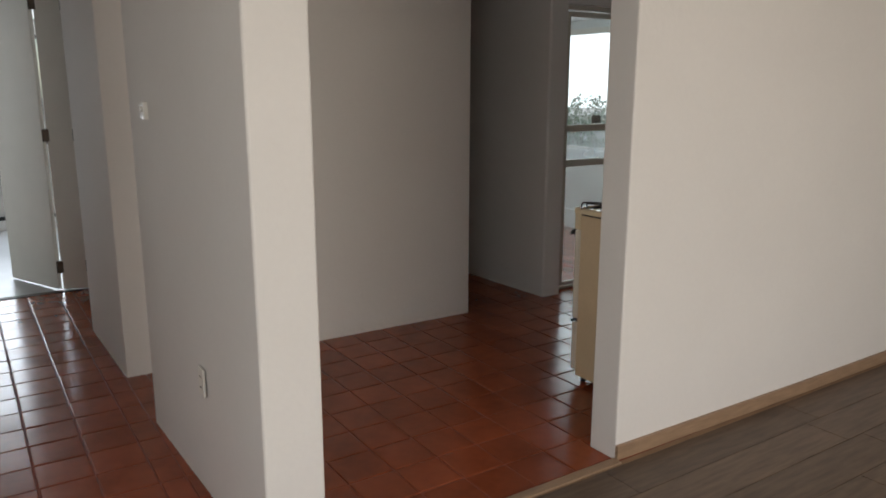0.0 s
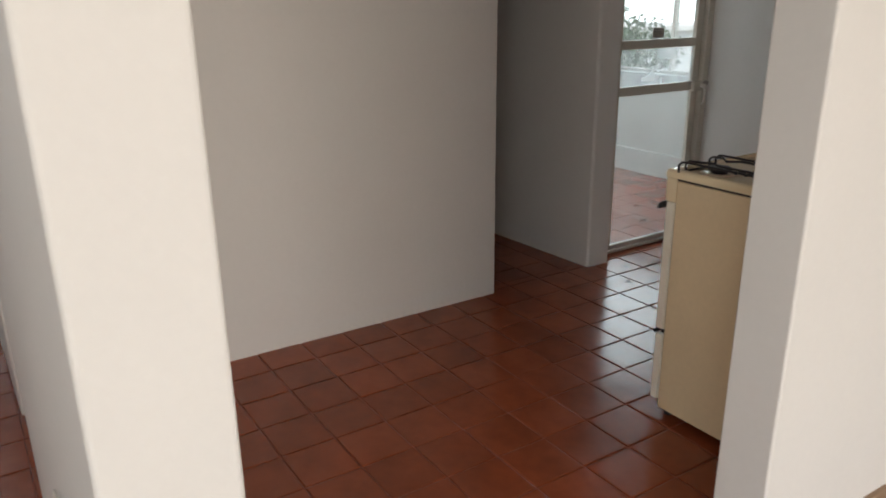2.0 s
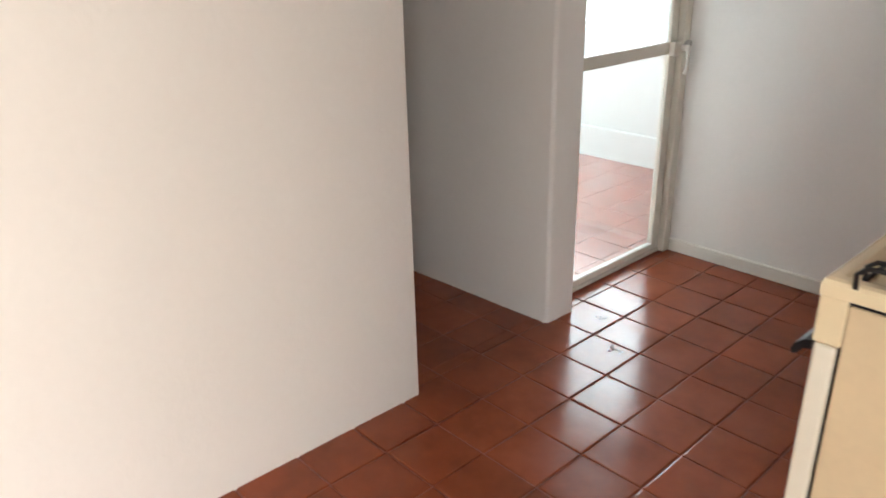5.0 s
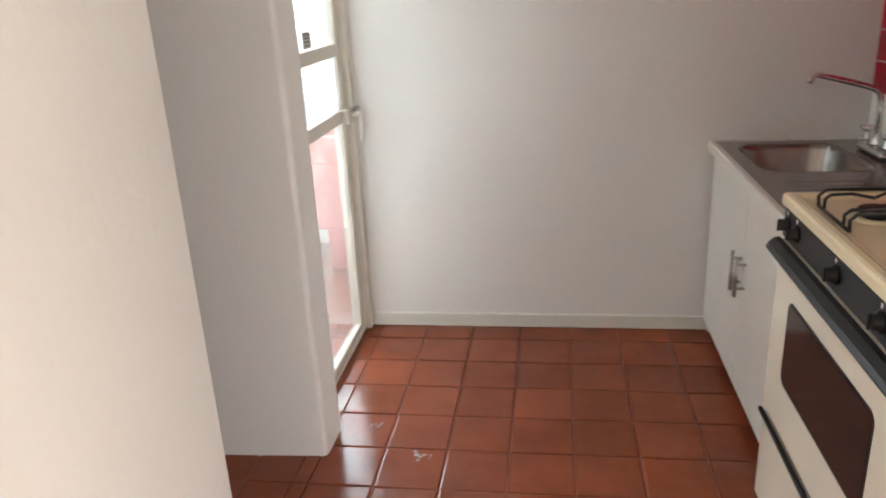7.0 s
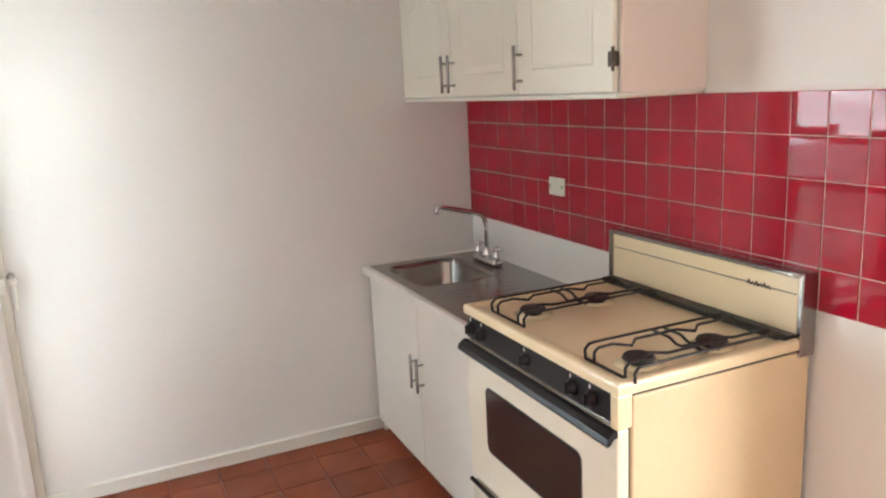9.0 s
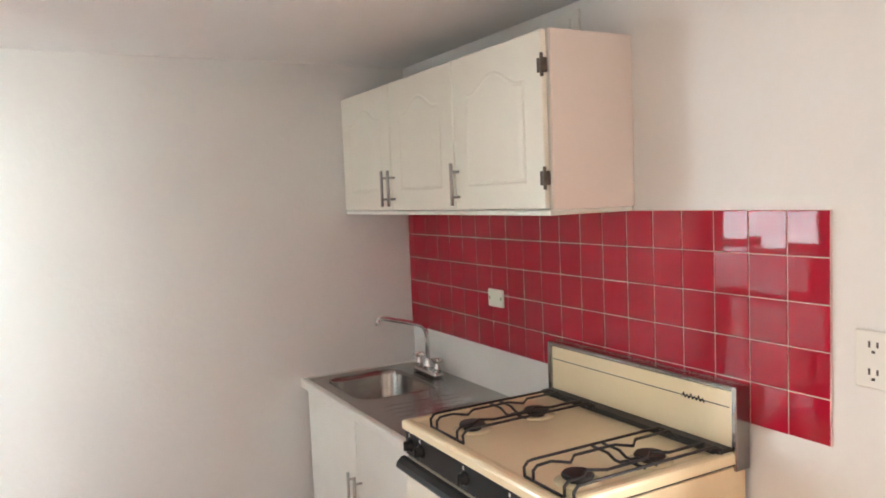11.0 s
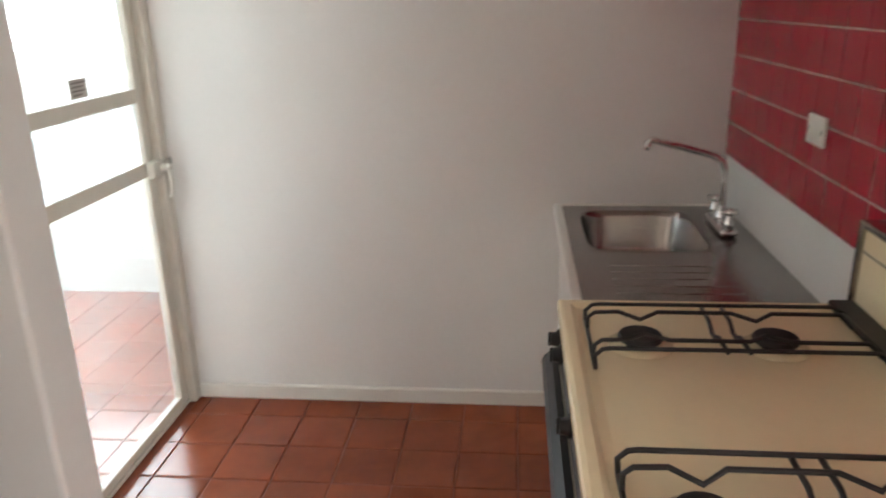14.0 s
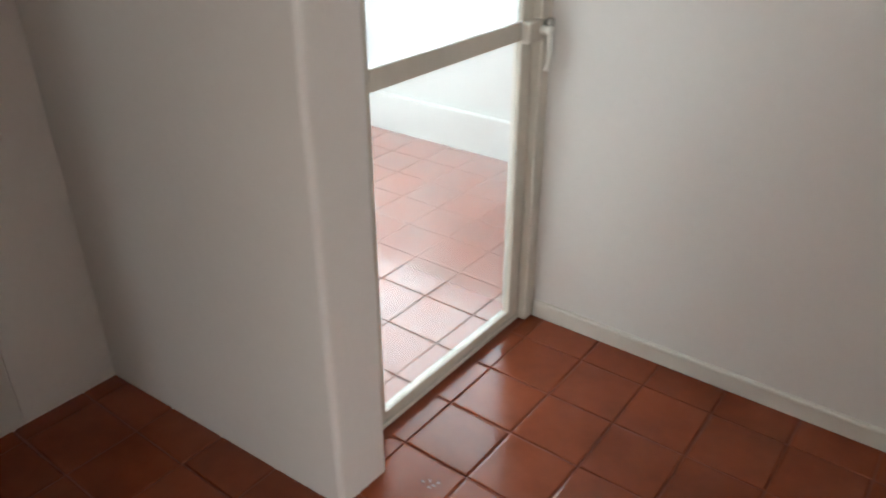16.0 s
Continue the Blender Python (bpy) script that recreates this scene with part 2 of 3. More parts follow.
structure("wall_pier", prism([(-4.6, 2.272), (-2.25, 2.272), (-1.349, 2.314), (-1.345, 2.476), (-4.6, 2.476)], -0.02, H, 0.016, 4), PLASTER,
          "white plastered pier with rounded edges by the glass door", "wall")
structure("wall_nook", boxed(-2.38, -2.25, 2.0, 2.271, -0.02, H), PLASTER, "white plastered back of a shaded nook", "wall")
structure("wall_kitchen_north", boxed(XD - 0.05, XK, YF, YF + 0.15, -0.02, H), PLASTER, "bare white plastered far kitchen wall", "wall")
structure("wall_door_head", boxed(-1.53, -1.39, 2.476, YF, 2.08, H), PLASTER, "white lintel over the glass door", "wall")
structure("wall_hall_south", boxed(-3.40, XV, -1.75, -1.60, -0.02, H), PLASTER, "white plastered passage wall", "wall")
structure("wall_hall_end", boxed(-3.50, -3.40, -0.40, 2.0, -0.02, H), PLASTER, "white plastered wall beside folding doors", "wall")
structure("wall_hall_end_head", boxed(-3.50, -3.40, -1.60, -0.40, 2.165, H), PLASTER, "white lintel over the folding doors", "wall")
bm = bmesh.new()
for a in ((XV, 2.2, -0.02, 2.5), (4.6, 5.3, -0.02, 2.5), (2.2, 4.6, -0.02, 0.45), (2.2, 4.6, 2.25, 2.5)):
    box(bm, a[0], a[1], -3.15, -3.0, a[2], a[3])
structure("wall_living_south", bm, PLASTER, "white living room wall with an added window opening", "wall")
structure("wall_living_southwest", boxed(XV - 0.15, XV, -3.15, -1.60, -0.02, H), PLASTER, "white living room wall", "wall")
structure("wall_living_north", boxed(XV, 5.3, 6.0, 6.15, -0.02, 2.5), PLASTER, "white living room wall", "wall")
bm = bmesh.new()
for a in ((-3.15, -1.1, -0.02, 2.5), (2.3, 6.15, -0.02, 2.5), (-1.1, 2.3, -0.02, 0.45), (-1.1, 2.3, 2.25, 2.5)):
    box(bm, 5.3, 5.45, *a)
structure("wall_living_east", bm, PLASTER, "white living room wall with a wide window", "wall")
structure("ceiling", boxed(-3.5, XV, -1.75, YF + 0.15, H, H + 0.15), CEILING, "rough white painted plaster ceiling", "ceiling")
structure("ceiling_living", boxed(XV - 0.15, 5.45, -3.15, 6.15, 2.5, 2.62), CEILING, "white living room ceiling", "ceiling")
structure("wall_living_upper", boxed(XV - 0.15, XV, -3.15, 6.15, H, 2.5), PLASTER, "white wall band over the opening", "wall")

# balcony
structure("wall_balcony_parapet", boxed(-4.6, XD - 0.05, 4.46, 4.60, -0.02, 0.84, 0.006), BALCONY_WALL, "white rendered balcony parapet", "wall")
structure("balcony_plinth", boxed(-4.6, XD - 0.05, 4.425, 4.46, -0.02, 0.202, 0.008, 2), BALCONY_WALL, "white plinth along the parapet's foot", "baseboard")
structure("wall_balcony_east", boxed(XD - 0.05, XD + 0.1, YF + 0.15, 4.6, -0.02, H), BALCONY_WALL, "white balcony side wall", "wall")
structure("wall_balcony_west", boxed(-4.75, -4.6, 2.33, 4.6, -0.02, H), BALCONY_WALL, "white balcony end wall", "wall")
structure("ceiling_balcony", boxed(-4.75, XD + 0.1, 2.332, 4.75, H + 0.002, H + 0.12), CEILING, "white balcony ceiling", "ceiling")

# bedroom beyond the folding doors
structure("floor_bedroom", boxed(-6.5, -3.40, -2.6, 2.0, -0.12, -0.003), BEDROOM_FLOOR, "pale polished bedroom floor", "floor")
bm = bmesh.new()
for a in ((-2.6, -1.7, -0.02, H), (-0.1, 2.0, -0.02, H), (-1.7, -0.1, -0.02, 0.10), (-1.7, -0.1, 2.05, H)):
    box(bm, -6.6, -6.5, *a)
structure("wall_bedroom_west", bm, PLASTER, "white bedroom wall with a bright window", "wall")
structure("wall_bedroom_south", boxed(-6.5, -3.40, -2.7, -2.6, -0.02, H), PLASTER, "white bedroom wall", "wall")
structure("wall_bedroom_north", boxed(-6.5, -3.50, 1.9, 2.0, -0.02, H), PLASTER, "white bedroom wall", "wall")
structure("wall_bedroom_east", boxed(-3.50, -3.40, -2.6, -1.60, -0.02, H), PLASTER, "white bedroom wall", "wall")
structure("ceiling_bedroom", boxed(-6.6, -3.50, -2.7, 2.0, H, H + 0.1), CEILING, "white bedroom ceiling", "ceiling")

# floors under the pieces
floor_kitchen = structure("floor_kitchen", boxed(-2.3, XV, -0.57, YF, -0.12, -0.004), GROUT, "kitchen floor of glossy square terracotta tiles", "floor")
floor_hall = structure("floor_hall", box(boxed(-3.40, XV, -1.60, -0.57, -0.12, -0.004), -3.40, -2.31, -0.57, -0.37, -0.12, -0.004), GROUT, "passage floor of glossy terracotta tiles", "floor")
floor_balcony = structure("floor_balcony", boxed(-4.6, -1.48, 2.476, 4.46, -0.12, -0.004), GROUT, "balcony floor of terracotta tiles", "floor")
floor_living = structure("floor_living", boxed(XV, 5.3, -3.0, 6.0, -0.12, -0.004), OAK_TRIM, "grey-brown wood plank floor", "floor")
structure("ground", boxed(-400, 400, -400, 400, -3.3, -3.1), GROUND, "street level ground outside", "ground")


# ---- trim ----
def moulding(x0, x1, y0, y1, h, lip):
    bm = box(bmesh.new(), x0, x1, y0, y1, 0, h, 0.003, 2)
    return box(bm, x0, x1, y0 - lip, y1, h, h + 0.016, 0.005, 2)


structure("baseboard_kitchen", moulding(XD + 0.042, 0.03, YF - 0.012, YF, 0.048, 0.006), WHITE_WOOD, "white painted baseboard with a rounded top", "baseboard")
structure("baseboard_living", prism([(0.687, 0.953), (0.701, 0.953), (XV + 0.014, 2.2), (XV + 0.014, 6.0), (XV, 6.0), (XV, 2.2)], 0, 0.062), OAK_TRIM, "tan wooden baseboard", "baseboard")
structure("threshold", boxed(XV - 0.024, XV + 0.022, -0.60, 0.953, -0.004, 0.007, 0.003, 2), OAK_TRIM, "tan wooden threshold strip", "trim")
structure("threshold_hall", boxed(XV - 0.024, XV + 0.022, -1.60, -0.602, -0.004, 0.007, 0.003, 2), OAK_TRIM, "tan wooden threshold strip", "trim")
structure("threshold_bedroom", boxed(-3.46, -3.40, -1.60, -0.40, -0.004, 0.005, 0.002), SLOT, "dark threshold strip", "trim")

# ---- glazed balcony door ----
door = thing("door_1", (XD, 2.9, 0), "closed cream steel glazed door with three panes", "door", kind="structure")
F0, F1 = XD - 0.025, XD + 0.020
bm = box(bmesh.new(), F0 - 0.02, F1 + 0.020, 3.262, YF, 0, 2.08, 0.004)
box(bm, F0 - 0.02, F1, 2.476, 2.520, 0, 2.08, 0.004)
box(bm, F0 - 0.02, F1, 2.520, 3.262, 2.045, 2.08, 0.004)
part("door_frame", bm, METAL_PAINT, door)
part("sill", boxed(F0 - 0.02, F1 - 0.006, 2.476, 3.262, 0, 0.016, 0.003), METAL_PAINT, door, "worn steel sill")
L0, L1 = XD - 0.018, XD + 0.012
part("stile", boxed(L0, L1, 3.205, 3.257, 0.022, 2.04, 0.004, 2), METAL_PAINT, door)
part("stile", boxed(L0, L1, 2.524, 2.590, 0.022, 2.04, 0.004, 2), METAL_PAINT, door)
for z0, z1 in ((0.022, 0.052), (0.932, 0.984), (1.190, 1.240), (2.0, 2.04)):
    part("rail", boxed(L0 + 0.001, L1 - 0.001, 2.590, 3.205, z0, z1, 0.004, 2), METAL_PAINT, door)
# Lower and upper panes carry the glare haze in their material.
for (z0, z1), g in (((0.052, 0.932), HAZY), ((0.984, 1.190), FROST), ((1.240, 2.0), HAZY)):
    pane = part("pane", boxed(XD - 0.004, XD, 2.590, 3.205, z0, z1), g, door, "hazy glass pane")
    pane.visible_shadow = False
lock = part("lock", boxed(L1, L1 + 0.028, 3.195, 3.285, 0.925, 0.985, 0.006, 2), METAL_PAINT, door, "cream painted lock box")
bm = lathe(bmesh.new(), [(0.013, 0), (0.013, 0.03), (0.010, 0.034)], (L1 + 0.028, 3.256, 0.957), "x", 14)
tube(bm, [(L1 + 0.05, 3.256, 0.957), (L1 + 0.053, 3.261, 0.935), (L1 + 0.052, 3.268, 0.90), (L1 + 0.05, 3.266, 0.862), (L1 + 0.046, 3.259, 0.845)], 0.008)
part("lever", bm, PLASTIC, lock, "white lever handle hanging down", True)
part("bolt_knob", lathe(bmesh.new(), [(0.010, 0), (0.016, 0.01), (0.016, 0.022), (0.008, 0.026)], (L1 + 0.028, 3.278, 0.972), "x", 14), NICKEL, lock, "", True)
label = thing("sticker", (XD + 0.002, 2.884, 1.274), "small printed paper sticker on the door glass", "sticker")
part("paper", boxed(XD + 0.001, XD + 0.003, 2.838, 2.930, 1.246, 1.303), STICKER, label)
for i, (a, c) in enumerate(((2.845, 2.923), (2.845, 2.910), (2.845, 2.918), (2.852, 2.900))):
    part("print_bar", boxed(XD + 0.003, XD + 0.004, a, c, 1.290 - i * 0.012, 1.295 - i * 0.012), STICKER_INK, label)


# ---- balcony glazing and the outdoors ----
win = thing("window_1", (-3.0, 4.53, 0.84), "white framed balcony window band", "window", kind="structure")
part("window_sill", boxed(-4.6, XD - 0.05, 4.44, 4.62, 0.84, 0.862, 0.004), BALCONY_WALL, win)
part("window_frame", boxed(-4.6, XD - 0.05, 4.50, 4.55, 2.06, 2.12, 0.004), METAL_PAINT, win, "upper steel rail")
part("window_frame", boxed(-4.6, XD - 0.05, 4.50, 4.55, 0.862, 0.89, 0.004), METAL_PAINT, win)
part("window_head", boxed(-4.6, XD - 0.05, 4.48, 4.60, 2.12, H), BALCONY_WALL, win)
for x in (-4.55, -3.6, -2.72, -1.55):
    part("mullion", boxed(x - 0.016, x + 0.016, 4.50, 4.55, 0.89, 2.06, 0.003), METAL_PAINT, win)
win2 = thing("window_2", (-6.55, -0.9, 0.1), "bright bedroom window with a dark rail", "window", kind="structure")
bm = bmesh.new()
for a in ((-1.7, -0.1, 0.10, 0.14), (-1.7, -0.1, 0.90, 0.94), (-1.7, -0.1, 2.01, 2.05)):
    box(bm, -6.57, -6.53, *a)
part("window_frame", bm, BLACK_IRON, win2)
win3 = thing("window_3", (5.37, 0.6, 0.45), "wide living room window", "window", kind="structure")
bm = bmesh.new()
for a in ((-1.1, 2.3, 0.45, 0.50), (-1.1, 2.3, 2.20, 2.25), (-1.1, -1.05, 0.5, 2.2), (2.25, 2.3, 0.5, 2.2), (0.58, 0.62, 0.5, 2.2)):
    box(bm, 5.36, 5.40, *a)
part("window_frame", bm, METAL_PAINT, win3)
# Assumed window, out of view, added to house the south fill lamp.
added_win = thing("added_window", (3.4, -3.08, 0.45), "added unseen living room side window", "window", kind="structure")
bm = bmesh.new()
for a in ((2.2, 4.6, 0.45, 0.50), (2.2, 4.6, 2.20, 2.25), (2.2, 2.25, 0.5, 2.2), (4.55, 4.6, 0.5, 2.2), (3.38, 3.42, 0.5, 2.2)):
    box(bm, a[0], a[1], -3.10, -3.06, a[2], a[3])
part("window_frame", bm, METAL_PAINT, added_win)


haze = bpy.data.materials.new("bright_haze")
haze.use_nodes = True
hb = haze.node_tree.nodes["Principled BSDF"]
hb.inputs["Base Color"].default_value = (0.8, 0.8, 0.8, 1)
hb.inputs["Emission Color"].default_value, hb.inputs["Emission Strength"].default_value = (0.93, 0.97, 1.0, 1), 2.4
structure("backdrop", boxed(-160, 120, 90, 90.5, -3.1, 70), haze, "bright hazy sky in the distance", "sky")


def tree(x, y, h, seed):
    rnd = random.Random(seed)
    t = thing("tree", (x, y, -3.1), "leafy green tree outside the balcony", "tree", "trees outside")
    bm = bmesh.new()
    tube(bm, [(x, y, -3.1), (x + 0.05, y, -1.5), (x - 0.04, y + 0.05, -3.1 + h * 0.55)], 0.10)
    for k in range(6):
        a = rnd.uniform(0, 6.28)
        tube(bm, [(x, y, -3.1 + h * (0.35 + 0.04 * k)), (x + 0.5 * math.cos(a), y + 0.5 * math.sin(a), -3.1 + h * 0.6),
                  (x + 0.9 * math.cos(a), y + 0.9 * math.sin(a), -3.1 + h * 0.78)], 0.035)
    part("trunk", bm, BARK, t)
    bm = bmesh.new()
    for k in range(1500):
        a, u, r = rnd.uniform(0, 6.28), rnd.uniform(-1, 1), rnd.random() ** 0.4
        s = math.sqrt(1 - u * u) * r * (1 + 0.25 * math.sin(3 * a + seed))
        c = Vector((x + 1.3 * s * math.cos(a), y + 1.3 * s * math.sin(a), -3.1 + h * 0.75 + u * r * h * 0.3))
        m = Euler((rnd.uniform(0, 6), rnd.uniform(0, 6), rnd.uniform(0, 6))).to_matrix()
        q = [bm.verts.new(c + m @ Vector(v)) for v in ((-0.09, 0, 0), (0, -0.035, 0.01), (0.09, 0, 0), (0, 0.035, 0.01))]
        bm.faces.new(q)
    part("crown", bm, LEAF, t)


tree(-13.6, 16.0, 4.0, 3)
tree(-17.0, 18.0, 4.3, 5)

house = thing("house", (-32, 26, -3.1), "pale house across the street", "house")
part("wall", boxed(-45, -21, 22, 30, -3.1, 0.2), FACADE, house)
part("roof", prism([(-45.4, 21.6), (-20.6, 21.6), (-20.6, 30.4), (-45.4, 30.4)], 0.2, 0.4), FACADE, house)
for x in (-42, -38, -34, -30, -26, -23):
    w = part("window", boxed(x - 0.7, x + 0.7, 21.97, 22.0, -1.6, -0.3), OVEN_GLASS, house)
    part("sill", boxed(x - 0.8, x + 0.8, 21.9, 22.0, -1.68, -1.6), FACADE, w)


# pink laundry sink against the balcony's side wall
PINK_CEMENT = material("pink_cement", (0.62, 0.17, 0.14), 0.6, vary=0.12, scale=6, bump=0.3, bump_scale=50)
wash = thing("laundry_sink", (-1.69, 4.19, 0), "faded pink cement laundry sink on a narrower foot", "sink")
part("foot", boxed(-1.815, -1.515, 3.985, 4.40, 0.0, 0.235, 0.012, 2), PINK_CEMENT, wash)
bm = boxed(-1.865, -1.512, 3.957, 4.422, 0.235, 0.60, 0.014, 2)
for a in ((-1.865, -1.825, 3.957, 4.422), (-1.552, -1.512, 3.957, 4.422), (-1.825, -1.552, 3.957, 3.997), (-1.825, -1.552, 4.382, 4.422)):
    box(bm, *a, 0.598, 0.735, 0.008, 2)
part("basin", bm, PINK_CEMENT, wash, "open pink basin with thick rims")


# ---- folding doors at the passage's end ----
def leaf(a, b, z0, z1, thick):
    a, b = Vector((*a, 0)), Vector((*b, 0))
    d = (b - a).normalized()
    n = Vector((-d.y, d.x, 0)) * thick / 2
    return prism([(p.x, p.y) for p in (a - n, b - n, b + n, a + n)], z0, z1, 0.003, 1)


fold = thing("door_2", (-3.45, -0.6, 0), "white folding door standing open with dark hinges", "door", kind="structure")
part("leaf", leaf((-3.405, -0.440), (-3.462, -0.612), 0.012, 2.15, 0.03), WHITE_WOOD, fold)
part("leaf", leaf((-3.476, -0.634), (-4.08, -0.900), 0.012, 2.15, 0.03), WHITE_WOOD, fold, "white door leaf turned into the bedroom")
for z in (0.185, 1.165, 2.08):
    part("hinge", boxed(-3.462, -3.440, -0.648, -0.602, z - 0.045, z + 0.045, 0.004), DARK_HINGE, fold, "dark bronze hinge")
    part("hinge", boxed(-3.402, -3.380, -0.456, -0.424, z - 0.045, z + 0.045, 0.004), DARK_HINGE, fold, "dark bronze hinge")


# ---- sockets and small wall fittings ----
def plate(name, base, size, axis, lab, slots, sense):
    """A rounded wall plate with slots; axis is the wall's normal, sense its direction."""
    w, h = size
    t = thing(name, base, lab, "socket")
    x, y, z = base
    bm = boxed(-w / 2, w / 2, -0.008, 0, -h / 2, h / 2, 0.004, 2)
    turn = {("x", -1): pose(x, y, z, 0, 0, -90), ("y", -1): pose(x, y, z)}[axis, sense]
    bmesh.ops.transform(bm, matrix=turn, verts=bm.verts)
    part("plate", bm, PLASTIC, t)
    for u, v, a, c in slots:
        bm = boxed(u - a / 2, u + a / 2, -0.0095, -0.0075, v - c / 2, v + c / 2)
        bmesh.ops.transform(bm, matrix=turn, verts=bm.verts)
        part("slot", bm, SLOT, t)
    return t


plate("tile_outlet", (XK - 0.010, 2.556, 1.190), (0.105, 0.070), "x", "ivory blank outlet plate on red tiles", [(-0.04, 0, 0.004, 0.012), (0.04, 0, 0.004, 0.012)], -1)
duplex = []
for v in (0.03, -0.03):
    duplex += [(-0.009, v + 0.004, 0.004, 0.014), (0.009, v + 0.004, 0.004, 0.012), (0, v - 0.012, 0.007, 0.006)]
plate("wall_outlet", (0.546, 1.068, 1.207), (0.085, 0.128), "x", "white double power outlet on the plaster wall", duplex, -1)
plate("low_outlet", (0.075, -0.5335, 0.465), (0.065, 0.105), "y", "ivory power outlet low on the wall", [(0, 0.02, 0.02, 0.003), (0, -0.02, 0.02, 0.003)], -1)
chime = thing("door_chime", (-0.437, -0.553, 1.415), "small white plastic wall chime", "chime")
part("case", boxed(-0.462, -0.412, -0.562, -0.5445, 1.380, 1.448, 0.004, 3), PLASTIC, chime)
part("button", lathe(bmesh.new(), [(0.012, 0), (0.012, -0.006), (0.009, -0.008)], (-0.437, -0.562, 1.42), "y", 14), PLASTIC, chime)
jb = thing("junction_box", (XK - 0.002, 2.075, 2.135), "white wall junction box above the cabinet", "junction box")
part("box", boxed(XK - 0.012, XK - 0.0005, 2.02, 2.14, 2.10, 2.175, 0.003), PLASTIC, jb)
part("switch", boxed(XK - 0.018, XK - 0.012, 2.055, 2.085, 2.12, 2.15, 0.002), PLASTIC, jb)


# ---- cabinet doors ----
def arched_panel(y0, y1, z0, z1, x, arch):
    """A raised cathedral panel and its groove on a door whose face is at x, looking to -x."""
    def outline(m):
        a, c, low, top = y0 + m, y1 - m, z0 + m, z1 - m
        pts = [(a, low), (c, low), (c, top - arch)]
        for k in range(1, 16):
            u = k / 16
            w = max(0.0, math.sin(math.pi * min(1, max(0, (u - 0.12) / 0.76)))) ** 1.4
            pts.append((c + (a - c) * u, top - arch + arch * w))
        pts.append((a, top - arch))
        return pts
    bm = bmesh.new()
    rings = []
    for m, d in ((0.0, -0.0047), (0.006, -0.0014), (0.014, -0.0040), (0.032, -0.0018)):
        rings.append([bm.verts.new((x - d, y, z)) for y, z in outline(m)])
    # groove ring, then the raised field
    for u, v in zip(rings, rings[1:]):
        for k in range(len(u)):
            bm.faces.new((u[k], u[(k + 1) % len(u)], v[(k + 1) % len(u)], v[k]))
    bm.faces.new(rings[-1])
    return bm


def cabinet_door(parent, x, y0, y1, z0, z1, handle_y, hz0, hz1, arch, mat):
    d = part("door", boxed(x, x + 0.018, y0, y1, z0, z1, 0.004, 2), mat, parent)
    if arch:
        bm = arched_panel(y0 + 0.085, y1 - 0.085, z0 + 0.075, z1 - 0.075, x - 0.005, 0.05)
        part("panel", bm, mat, d)
    bm = tube(bmesh.new(), [(x - 0.030, handle_y, hz0), (x - 0.030, handle_y, hz1)], 0.006, 10)
    for z in (hz0 + 0.028, hz1 - 0.028):
        tube(bm, [(x, handle_y, z), (x - 0.030, handle_y, z)], 0.0045, 8)
    part("handle", bm, NICKEL, d, "satin steel bar handle", True)
    return d


# wall cabinet
CX = 0.232
CB, CT, CY = 1.530, 2.046, 1.795   # bottom, top, free end
cab = thing("wall_cabinet", (0.40, 2.55, 1.53), "white three-door wall cabinet with arched panels", "cabinet")
bm = box(bmesh.new(), CX + 0.022, XK - 0.001, CY, CY + 0.016, CB + 0.015, CT, 0.002)
part("side", bm, BOUNCE_SIDE, cab, "side panel with pink bounce light in its colour")
part("side", boxed(CX + 0.022, XK - 0.001, YF - 0.018, YF - 0.001, CB + 0.015, CT, 0.002), WHITE_WOOD, cab)
part("bottom", boxed(CX + 0.004, XK - 0.011, CY - 0.003, YF - 0.001, CB, CB + 0.015, 0.003), WHITE_WOOD, cab)
part("top", boxed(CX + 0.022, XK - 0.001, CY + 0.016, YF - 0.018, CT - 0.016, CT), WHITE_WOOD, cab)
part("face_frame", boxed(CX + 0.020, CX + 0.036, CY + 0.004, YF - 0.002, CB + 0.016, CT - 0.001), WHITE_WOOD, cab)
W = (YF - 0.004 - (CY + 0.010)) / 3
edges = [(CY + 0.010) + i * W for i in range(4)]
cabinet_door(cab, CX, edges[0] + 0.002, edges[1] - 0.002, CB + 0.018, CT - 0.002, edges[1] - 0.028, CB + 0.033, CB + 0.173, True, CREAM_DOOR)
cabinet_door(cab, CX, edges[1] + 0.002, edges[2] - 0.002, CB + 0.018, CT - 0.002, edges[2] - 0.030, CB + 0.033, CB + 0.173, True, CREAM_DOOR)
cabinet_door(cab, CX, edges[2] + 0.002, edges[3] - 0.002, CB + 0.018, CT - 0.002, edges[2] + 0.030, CB + 0.033, CB + 0.173, True, CREAM_DOOR)
for z in (CB + 0.105, CT - 0.10):
    bm = boxed(CX - 0.004, CX + 0.014, CY, CY + 0.011, z - 0.020, z + 0.020, 0.003)
    tube(bm, [(CX - 0.003, CY + 0.007, z - 0.032), (CX - 0.003, CY + 0.007, z + 0.032)], 0.005, 8)
    box(bm, CX - 0.003, CX, CY + 0.011, CY + 0.030, z - 0.02, z + 0.02, 0.001)
    part("hinge", bm, DARK_HINGE, cab, "aged metal hinge")

# sink cabinet
SY0, SY1, SZ = 2.185, YF - 0.002, 0.806
base = thing("sink_cabinet", (0.28, 2.75, 0), "white two-door sink cabinet", "cabinet")
part("side", boxed(0.022, XK - 0.001, SY0 + 0.02, SY0 + 0.036, 0.0, SZ - 0.035), WHITE_WOOD, base)
